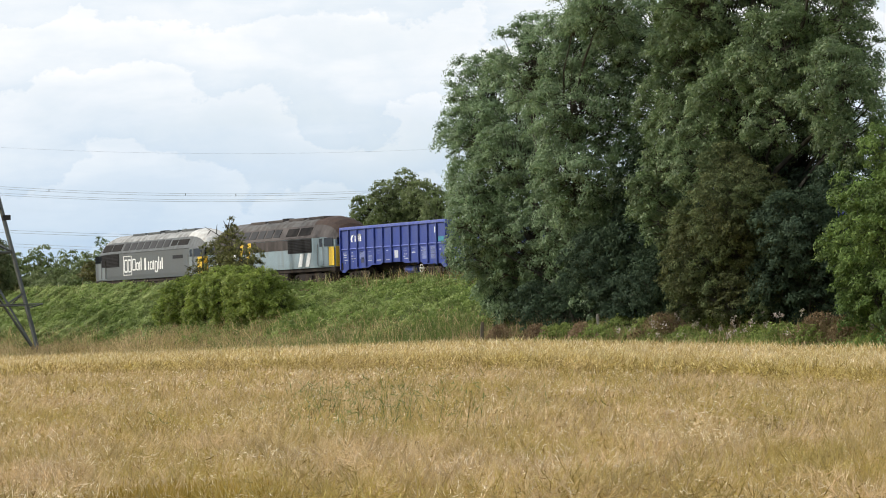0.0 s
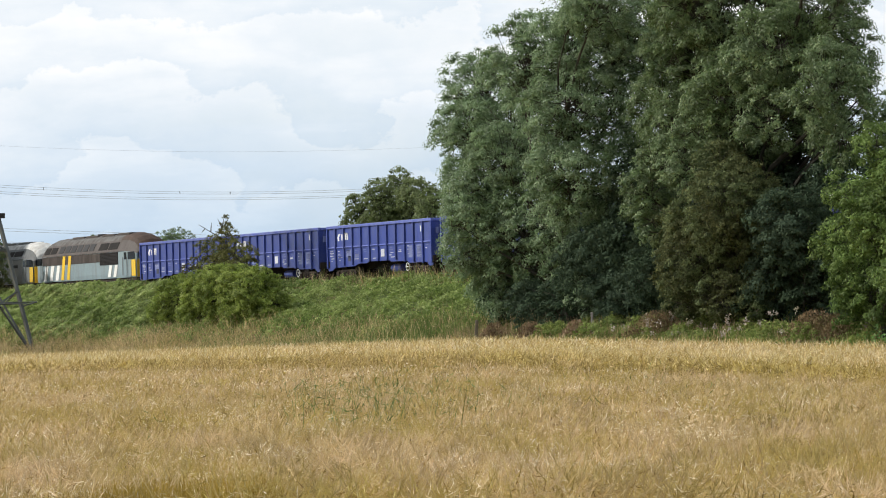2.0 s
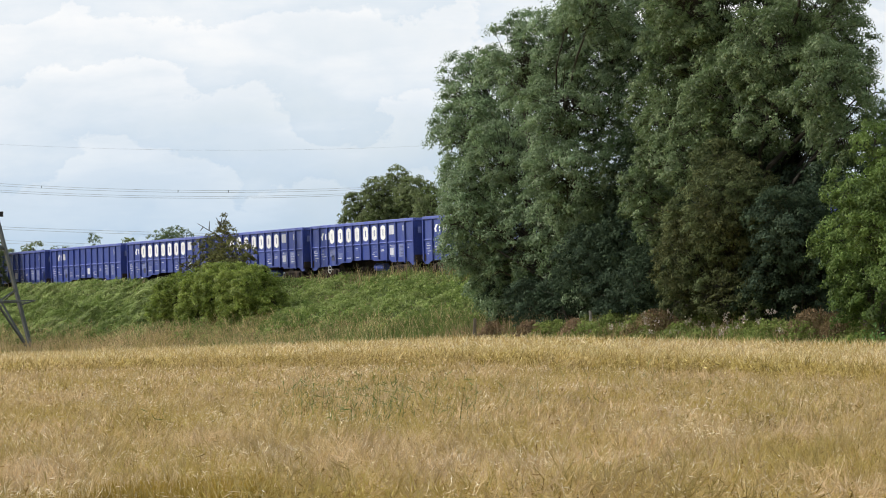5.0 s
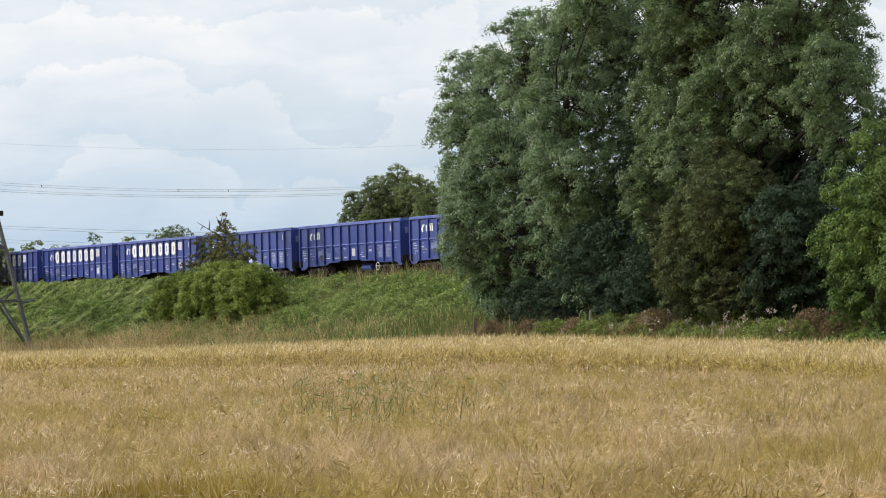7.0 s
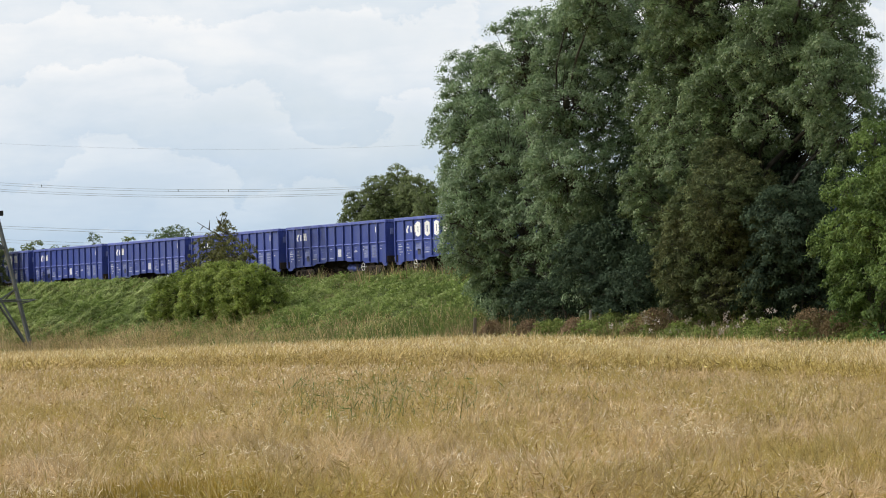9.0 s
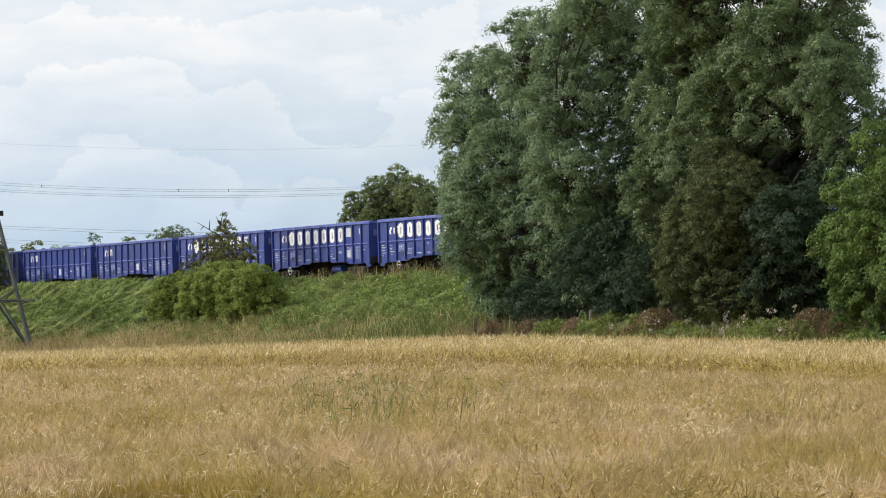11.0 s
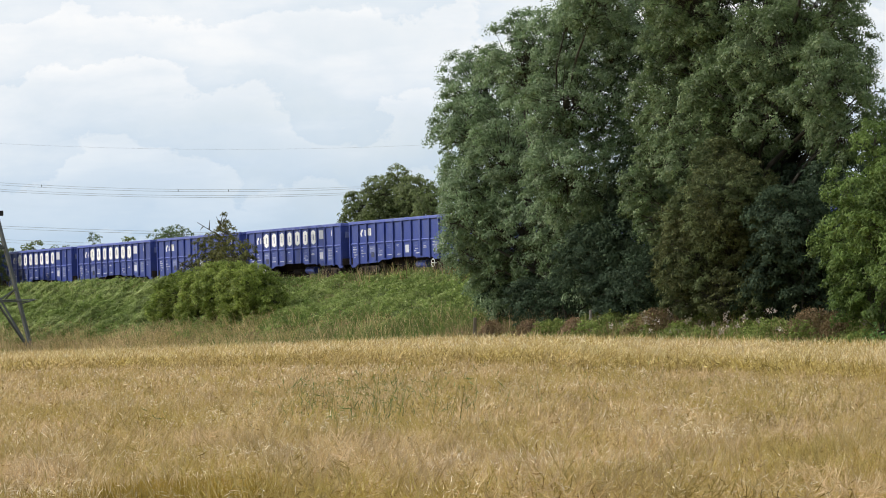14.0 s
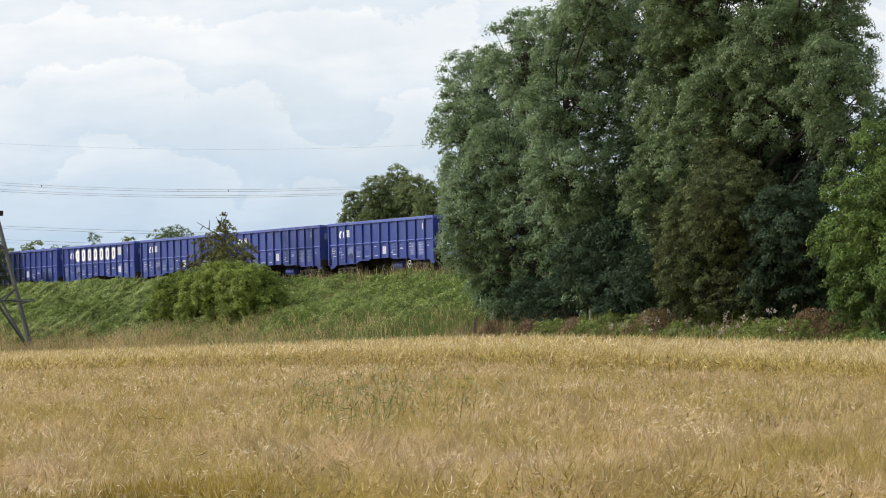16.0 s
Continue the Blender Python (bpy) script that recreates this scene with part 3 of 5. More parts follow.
def domes(rng, centre, axis, size, leaf, cover, droop):
    """Leaves that hang over rounded clumps, the outermost pointing down and away."""
    area = 5.2 * size * size
    count = np.maximum(7, (cover * area / (leaf[0] * leaf[1] * 0.5)).astype(int))
    w = np.repeat(np.arange(len(centre)), count)
    n = len(w)
    ax = axis[w]
    v = unit(rng.normal(size=(n, 3)))
    up = (v * ax).sum(1)
    flip = (up < -0.25)
    v[flip] -= 2 * up[flip][:, None] * ax[flip]
    up = (v * ax).sum(1, keepdims=True)
    place = centre[w] + (v - 0.30 * up * ax) * size[w][:, None] * rng.uniform(0.25, 1.22, (n, 1))
    nrm = unit(v + 0.5 * ax + rng.normal(size=(n, 3)) * 0.5)
    along = v - up * ax + rng.normal(size=(n, 3)) * 0.9
    along[:, 2] -= droop
    along = unit(along - nrm * (along * nrm).sum(1, keepdims=True))
    wide = np.cross(nrm, along)
    s = rng.uniform(0.65, 1.3, (n, 1))
    a, h = along * leaf[0] * s / 2, wide * leaf[1] * s / 2
    bend = nrm * leaf[0] * 0.10 * s
    return np.stack([place - a * 0.7 + h - bend * 0.3, place + a * 1.3 - bend, place - a * 0.7 - h - bend * 0.3], 1)


def tree(name, lobes, foot, label, leaf_mat, seed, leaf=(0.125, 0.058), trunk=0.35, holes=(), clump=0.42, droop=0.35,
         bark=None, group="", stems=1, category="tree", cover=0.8, depth=1.7, gaps=0.5, airy=1.0):
    """A trunk with limbs to each bough, twigs to each clump of leaves, and the leaves; lobes are (x, y, z, radius) of the boughs,
    holes the same for gaps in the crown; gaps is how far the boughs part from one another, airy how far apart the clumps stand."""
    rng = np.random.RandomState(seed)
    fx, fy = foot
    fz = float(ground_z(fx, fy)) - 0.15
    ob = thing(name, pose(fx, fy, fz), label, category, group)
    o = np.array([fx, fy, fz])
    lob = np.array(lobes, float)
    centre, rad = lob[:, :3] - o, lob[:, 3]
    # trunk: a leaning, tapering stem with a flared foot
    top = centre.mean(0)
    top = np.array([top[0] * 0.6, top[1] * 0.6, max(0.5, centre[:, 2].max() * 0.62)])
    knots = [np.array([0, 0, 0.0])]
    for i in range(1, 7):
        f = i / 6
        knots.append(top * f + np.array([rng.normal() * 0.12, rng.normal() * 0.12, 0]) * min(1, trunk * 3))
    bm = bmesh.new()
    for i in range(6):
        rod(bm, knots[i], knots[i + 1] + (knots[i + 1] - knots[i]) * 0.03, trunk * (1.35 if i == 0 else 1 - 0.11 * i), trunk * (1 - 0.11 * (i + 1)), 9)
    for s in range(1, stems):
        a = rng.uniform(0, 6.28)
        e = np.array([math.cos(a), math.sin(a), 0]) * top[2] * 0.35 + np.array([0, 0, top[2] * 0.9])
        part("stem", rod(bmesh.new(), (0.1 * math.cos(a), 0.1 * math.sin(a), 0), e, trunk * 0.7, trunk * 0.3, 7), bark or M_BARK, ob)
    part("trunk", bm, bark or M_BARK, ob)
    # limbs, in three bent pieces, to each bough
    p0, p1, r0, r1, roots = [], [], [], [], []
    for c, r in zip(centre, rad):
        h = min(max(c[2] * 0.45, 0.1), top[2])
        start = top * (h / top[2])
        roots.append(start)
        path = [start]
        for f in (0.35, 0.7, 1.0):
            sag = np.array([0, 0, (0.35 - abs(f - 0.4)) * 0.35 * r])
            path.append(start + (c - start) * f + sag + rng.normal(size=3) * 0.12 * r * (f < 1))
        w = trunk * 0.3 * min(1.0, r / 2.0 + 0.2)
        for i in range(3):
            p0.append(path[i]); p1.append(path[i + 1])
            r0.append(w * (1 - 0.28 * i)); r1.append(w * (1 - 0.28 * (i + 1)))
    limbs = stick_cells(np.array(p0), np.array(p1), np.array(r0), np.array(r1), 6)
    # places for clumps of leaves, in the outer part of the crown
    found, origin = [], []
    for c, r, base in zip(centre, rad, roots):
        k = max(14, int(38 * (r / clump) ** 2.4))
        v = unit(rng.normal(size=(k, 3)))
        found.append(c + v * r * rng.uniform(0.03, 1.0, (k, 1)) ** 0.4)
        reach = min(1.0, 1.3 * r / max(np.linalg.norm(base - c), 0.1))
        origin.append(c + (base - c) * reach * rng.uniform(-0.25, 0.85, (k, 1)) + rng.normal(size=(k, 3)) * 0.08 * r)
    found, origin = np.concatenate(found), np.concatenate(origin)
    mix = rng.permutation(len(found))
    found, origin = found[mix], origin[mix]
    inside = np.max([r - np.linalg.norm(found - c, axis=1) for c, r in zip(centre, rad)], axis=0)
    ragged = -0.15 * clump + clump * 0.8 * np.clip(wavy(found, clump * 5, seed), 0, 1)
    keep = (inside > ragged) & (inside < ragged + depth) & (found[:, 2] > 0.15)
    keep &= wavy(found, clump * 4.4, seed + 1) > -1.1 + gaps * np.clip(found[:, 2] / (0.5 * centre[:, 2].max()), 0.3, 1.0)
    for hx, hy, hz, hr in holes:
        away = found - (np.array([hx, hy, hz]) - o)
        away[:, 1] *= 0.07
        keep &= (np.linalg.norm(away, axis=1) > hr * 1.05) | (rng.uniform(size=len(found)) < 0.06)
    found, origin = found[keep], origin[keep]
    sel = spaced(found, clump * 1.12 * airy)
    clumps, source = found[sel], origin[sel]
    bend = (clumps + source) / 2 + rng.normal(size=clumps.shape) * 0.12
    tw = max(0.012, trunk * 0.06)
    twigs = np.concatenate([limbs, stick_cells(source, bend, tw, tw * 0.7, 3), stick_cells(bend, clumps, tw * 0.7, tw * 0.35, 3)])
    tagged(cells_mesh("branchwork", twigs, bark or M_TWIG, ob), kind="stuff")
    size = clump * rng.uniform(0.45, 1.25, len(clumps))
    axis = unit(unit(clumps - source) * 0.55 + np.array([[0, 0, 0.75]]) + rng.normal(size=clumps.shape) * 0.25)
    cells = domes(rng, clumps, axis, size, leaf, cover, droop)
    cells_mesh("crown", cells[cells[:, :, 2].min(1) > 0.03], leaf_mat, ob)
    return ob


def build_trees():
    ash_a = [(1.8, 153.4, 12.0, 1.8), (3.7, 145.7, 12.5, 2.02), (5.8, 143.8, 13.0, 2.11), (6.4, 138.8, 14.3, 1.65), (1.3, 151.6, 10.0, 1.78),
             (3.4, 149.5, 9.6, 2.20), (5.4, 141.6, 10.1, 2.19), (1.9, 151.1, 7.3, 1.97), (1.5, 148.1, 5.0, 1.64), (3.5, 146.4, 5.1, 2.27),
             (5.8, 144.1, 5.0, 2.35), (5.5, 140.8, 7.5, 2.18), (2.8, 148.8, 3.1, 1.58)]
    ash_a += [(4.7, 147.4, 3.0, 1.92), (6.3, 140.1, 3.1, 1.60),
             (7.1, 140.9, 7.0, 1.38), (5.4, 140.8, 14.2, 1.0), (7.2, 142.5, 10.6, 1.7), (7.6, 142.0, 12.6, 1.6), (2.6, 147.0, 8.6, 1.6), (1.9, 150.0, 3.6, 1.2), (7.2, 141.5, 8.8, 1.2), (1.3, 148.0, 6.3, 1.35), (2.2, 146.5, 5.6, 1.3), (1.9, 147.5, 4.0, 1.15), (2.3, 147.0, 2.7, 1.0), (1.0, 149.0, 7.8, 1.0), (0.85, 146.0, 5.7, 0.95), (1.0, 147.0, 4.6, 0.95), (0.85, 147.0, 6.8, 0.9)]
    holes_a = [(2.4, 147, 11.3, 0.4), (5.2, 144, 10.2, 0.55), (7.0, 142, 9.2, 0.5), (3.9, 146, 10.0, 0.4)]
    tree("ash_tree", ash_a, (4.64, 144.5), "tall leafy ash tree with dark green foliage", M_ASH, 21, holes=holes_a, trunk=0.42, gaps=0.72, depth=1.5, cover=0.7, group="ash trees")
    ash_b = [(8.8, 143.4, 13.4, 2.11), (9.1, 137.8, 10.2, 1.69), (9.0, 141.1, 8.1, 1.61), (10.2, 133.5, 14.3, 2.40), (11.3, 134.4, 12.1, 2.30),
             (13.1, 133.9, 14.0, 2.51), (12.8, 129.4, 11.3, 2.22), (14.3, 129.4, 12.5, 1.79), (14.0, 124.9, 9.9, 1.63), (14.6, 126.8, 12.5, 1.03),
             (13.8, 131.7, 8.2, 2.04), (14.5, 125.1, 8.2, 1.22), (11.8, 133.8, 8.1, 1.96), (10.7, 139.2, 9.8, 1.82), (9.6, 136.4, 16.6, 2.23)]
    ash_b += [
             (12.1, 134.4, 16.7, 2.63), (13.6, 126.2, 15.3, 1.85), (11.3, 134.2, 18.7, 1.97), (13.2, 133.4, 18.8, 1.74), (15.4, 123.7, 9.4, 0.61), (11.0, 131.0, 10.0, 1.7), (12.4, 128.6, 9.2, 1.5), (9.6, 135.5, 12.2, 1.7), (15.2, 128.5, 11.4, 1.0), (8.9, 139.0, 6.0, 1.5), (14.8, 128.0, 10.0, 1.2), (15.0, 127.0, 13.6, 1.1),
             (8.5, 133.5, 7.7, 1.15), (7.9, 134.0, 6.5, 1.05), (9.3, 132.0, 7.4, 1.1), (8.9, 134.0, 9.1, 1.25), (8.1, 133.5, 5.4, 0.9), (10.0, 131.5, 8.8, 1.1),
             (15.3, 127.5, 11.3, 0.75), (15.6, 126.5, 9.9, 0.9), (15.7, 126.0, 8.3, 1.1)]
    holes_b = [(12.3, 134, 13.3, 0.6), (13.2, 131, 12.4, 0.45), (12.9, 130, 8.6, 0.45), (13.6, 131, 7.4, 0.45), (10.3, 137, 12.8, 0.45), (15.0, 127, 8.8, 0.4), (13.3, 133, 15.6, 0.7), (14.1, 129.5, 13.4, 0.6), (12.2, 134, 15.3, 0.55), (14.2, 131, 14.6, 0.5)]
    tree("ash_tree", ash_b, (11.77, 133.2), "very tall old ash tree with an open top", M_ASH_B, 22, holes=holes_b, trunk=0.5, gaps=0.75, depth=1.9, cover=0.8, group="ash trees")
    haw = [(10.4, 129.6, 7.2, 1.1), (10.7, 127.3, 5.5, 1.95), (8.9, 131.0, 4.6, 1.1), (11.8, 126.7, 5.0, 1.3), (9.6, 129.7, 3.5, 1.80),
           (11.2, 127.6, 3.2, 1.4), (9.4, 129.0, 5.4, 1.1), (10.2, 127.6, 2.4, 1.0), (11.3, 126.6, 2.4, 0.9), (8.9, 130.4, 2.4, 0.9)]
    tree("hawthorn", haw, (10.46, 127.9), "olive brown hawthorn bush below the tall ashes", M_HAWTHORN, 23, (0.095, 0.055), 0.10, clump=0.27, airy=1.12, droop=0.3, stems=1, category="bush")
    eld = [(14.0, 120.0, 5.9, 0.82), (14.7, 116.4, 7.2, 0.85), (13.8, 119.6, 4.0, 1.07), (14.7, 115.8, 4.7, 1.42), (14.3, 117.8, 2.8, 1.35),
           (16.1, 115.2, 5.8, 2.07), (16.0, 113.5, 3.1, 1.85), (14.9, 116.4, 2.2, 1.0), (13.9, 118.4, 2.0, 0.8)]
    tree("elder_bush", eld, (14.71, 116.9), "bright yellowish green elder bush at the field edge", M_ELDER, 24, (0.13, 0.06), 0.09, clump=0.32, stems=1, category="bush")
    dark = [(2.7, 147.5, 2.4, 1.08), (4.9, 141.3, 2.2, 1.27), (7.1, 137.9, 2.4, 1.35), (8.0, 134.3, 3.2, 1.31), (6.0, 139.4, 3.8, 1.59), (3.7, 144.0, 2.3, 1.2)]
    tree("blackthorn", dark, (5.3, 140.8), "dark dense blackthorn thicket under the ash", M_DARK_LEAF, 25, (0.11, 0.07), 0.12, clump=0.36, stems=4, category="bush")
    dark2 = [(13.4, 125.3, 2.3, 1.23), (11.7, 127.1, 2.0, 1.04), (14.6, 122.0, 2.2, 1.1), (12.6, 125.0, 4.8, 1.6), (12.6, 126.2, 3.2, 1.6), (13.5, 124.4, 4.0, 1.2)]
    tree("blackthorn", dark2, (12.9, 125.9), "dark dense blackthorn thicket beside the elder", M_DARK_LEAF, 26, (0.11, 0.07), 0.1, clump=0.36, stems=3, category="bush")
    thick = [(8.3, 139.5, 7.0, 1.6), (8.9, 138.5, 4.6, 1.9), (10.4, 136.5, 6.4, 1.9), (11.2, 134.0, 4.0, 2.0), (12.6, 131.5, 6.0, 1.9), (13.6, 128.5, 4.2, 1.9), (14.6, 126.5, 6.0, 1.6),
             (7.2, 139.0, 4.4, 1.6), (15.4, 125.5, 3.4, 1.7), (9.6, 137.0, 2.4, 1.4), (12.2, 131.0, 2.2, 1.4), (16.5, 124.5, 5.5, 2.2)]
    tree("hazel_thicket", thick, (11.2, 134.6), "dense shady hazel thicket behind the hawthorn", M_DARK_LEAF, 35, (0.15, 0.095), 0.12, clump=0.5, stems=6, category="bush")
    ehaw = [(-12.1, 191.6, 7.3, 0.50), (-12.0, 190.0, 6.4, 0.87), (-12.9, 192.5, 5.5, 1.19), (-11.2, 187.7, 5.4, 1.16), (-12.1, 190.5, 4.7, 1.45),
            (-14.2, 195.6, 4.6, 0.9), (-10.3, 186.2, 5.8, 0.43)]
    tree("hawthorn", ehaw, (-12.2, 190.6), "thin twiggy hawthorn on the embankment shoulder", M_HAW_BANK, 27, (0.11, 0.07), 0.09, clump=0.24, airy=1.35, gaps=0.85, cover=0.65, droop=0.2, stems=3, category="bush")
    twig = thing("dead_branch", pose(-12.35, 190.6, 6.2), "bare dead branch standing out of the hawthorn", "branch")
    for a, b in (((0, 0, -2.6), (0.1, 0, 0.9)), ((0.1, 0, 0.4), (-1.15, 0.1, 1.2)), ((0.1, 0, 0.9), (0.3, 0, 1.75)), ((0.05, 0, 0.2), (0.8, 0, 1.0)), ((-0.5, 0.05, 0.8), (-0.45, 0, 1.3)), ((-0.8, 0.07, 1.0), (-1.0, 0.05, 0.75)), ((0.3, 0, 1.2), (0.55, 0.05, 1.6)), ((0.15, 0, 1.0), (-0.1, 0, 1.5)), ((-0.9, 0, -2.2), (-1.9, 0.1, -0.6)), ((-1.4, 0, -1.4), (-2.3, 0, -0.9)), ((-1.2, 0, -1.8), (-1.3, 0, -0.4))):
        part("twig", rod(bmesh.new(), a, b, 0.035, 0.012, 5), M_TWIG, twig)
    rnd = [(-14.3, 187.8, 3.2, 1.47), (-11.7, 181.3, 3.5, 1.54), (-9.6, 177.7, 3.4, 1.39), (-15.4, 188.6, 2.7, 0.86), (-10.4, 178.9, 2.6, 1.31),
           (-13.2, 185.4, 2.5, 1.21), (-8.7, 176.6, 2.7, 0.95), (-12.9, 184.2, 3.6, 1.2), (-10.7, 179.4, 3.7, 1.25), (-9.2, 177.2, 2.0, 1.0), (-14.6, 188.0, 2.0, 0.9), (-11.6, 181.6, 1.9, 1.1)]
    tree("sallow_bush", rnd, (-11.8, 181.7), "rounded green sallow bush on the embankment slope", M_BUSH, 28, (0.10, 0.055), 0.1, clump=0.25, gaps=0.05, cover=0.85, stems=5, category="bush")
    near = [(-30.9, 231.7, 7.0, 1.3), (-30.7, 231.5, 5.4, 1.6), (-31.6, 232.0, 4.0, 1.6), (-33.0, 233.0, 7.0, 2.0), (-33.5, 233.5, 5.0, 2.2),
            (-35.5, 234.5, 7.5, 2.4), (-35.5, 234.0, 5.0, 2.4), (-37.0, 239.0, 9.5, 2.6), (-38.5, 240.5, 12.0, 2.8), (-37.5, 240.0, 7.0, 2.6)]
    tree("field_maple", near, (-35.0, 236.0), "dark dense tree on the embankment beside the pylon", M_HAWTHORN, 36, (0.17, 0.10), 0.2, clump=0.42, gaps=0.2, stems=2)
    back = [(-2.7, 219.1, 10.6, 0.86), (-3.8, 218.5, 9.7, 1.28), (-1.6, 215.8, 9.4, 1.34), (-0.6, 210.8, 8.7, 1.17), (-5.3, 222.3, 8.9, 1.16),
            (-3.0, 219.2, 8.2, 2.15), (-6.3, 223.2, 8.4, 0.55), (-3.3, 218.9, 6.6, 2.50), (-5.2, 219.8, 6.3, 1.79), (-0.8, 212.6, 6.4, 2.08)]
    tree("field_maple", back, (-3.13, 217.7), "bushy green tree behind the railway line", M_FAR_LEAF, 29, (0.15, 0.08), 0.22, clump=0.30, gaps=0.1, airy=1.05, group="trees behind the line")
    low = [(-20.0, 253.5, 8.3, 0.7), (-21.1, 254.4, 8.2, 0.5), (-18.5, 249.9, 8.2, 0.5), (-18.9, 249.3, 8.6, 0.36), (-19.9, 252.3, 7.4, 1.23), (-20, 252.5, 5.5, 1.5)]
    tree("field_maple", low, (-20.1, 252.6), "small dark tree showing above the passing train", M_ASH_B, 30, (0.13, 0.06), 0.15, clump=0.22, airy=1.25, cover=0.7, group="trees behind the line")
    thin = [(-27.0, 268.0, 8.5, 0.52), (-26.9, 266.3, 7.4, 0.6), (-27, 267, 5.8, 1.2)]
    tree("field_maple", thin, (-27.1, 267.1), "slim dark tree showing above the passing train", M_ASH_B, 31, (0.13, 0.06), 0.12, clump=0.22, airy=1.25, cover=0.7, group="trees behind the line")
    far = [(-32.6, 276.1, 5.5, 1.4), (-30.4, 268.2, 5.5, 1.3), (-33.4, 276.6, 5.3, 1.1), (-29.2, 265.6, 5.0, 1.1), (-31.5, 271.6, 5.0, 1.3)]
    tree("field_maple", far, (-31.6, 271.7), "broad green tree beyond the railway line", M_FAR_LEAF, 32, (0.14, 0.075), 0.2, clump=0.3, gaps=0.3, group="trees behind the line")
    rng = np.random.RandomState(8)
    for i in range(26):
        d = 140 + i * 5.8
        x, y = track_xy(d, -8.5 + rng.uniform(-1, 1))
        x, y = float(x), float(y)
        z = 4.2
        hedge = [(x + rng.uniform(-2, 2), y + rng.uniform(-2, 2), z + rng.uniform(-2.0, 0.5), rng.uniform(0.9, 1.3)) for _ in range(8)]
        tree("hedge_bush", hedge, (x, y), "low dark bush along the far side of the line", M_FAR_LEAF, 60 + i, (0.21, 0.12), 0.06, clump=0.45, cover=0.85, gaps=0.0, group="bushes behind the line", category="bush")
    turn = [(-27.2, 262.6, 6.2, 0.94), (-27.4, 260.2, 5.5, 0.93), (-27.3, 261, 4.6, 1.0)]
    tree("hawthorn", turn, (-27.2, 260.3), "hawthorn with yellowing leaves beyond the line", M_TURNING, 33, (0.17, 0.09), 0.1, clump=0.3, category="bush")
    edge = [(-35.9, 279.8, 7.1, 1.37), (-35.8, 276.8, 5.6, 1.7), (-38.2, 284.2, 7.2, 2.2), (-37, 281, 5.8, 2.0)]
    tree("field_maple", edge, (-35.7, 277.9), "dark tree beyond the line behind the pylon", M_FAR_LEAF, 34, (0.14, 0.075), 0.2, clump=0.3, gaps=0.3, group="trees behind the line")
    for i, (x, y, z, r) in enumerate([(-49.7, 421.2, 11.0, 1.4), (-44.9, 408.4, 10.5, 1.1), (-53.3, 428.4, 10.8, 1.3), (-41.4, 400.1, 10.3, 1.2), (-35.1, 389.0, 10.7, 0.9)]):
        tree("distant_tree", [(x, y, z, r), (x - 0.8, y + 1, z - 1.6, r * 1.3), (x + 1.0, y, z - 2.2, r * 1.4), (x, y, z - 4.2, r * 1.7), (x + .4, y, z - 6.5, r * 1.9)], (x, y),
             "distant leafy tree on the skyline", M_FAR_LEAF, 40 + i, (0.4, 0.2), 0.2, clump=0.7, group="distant trees")


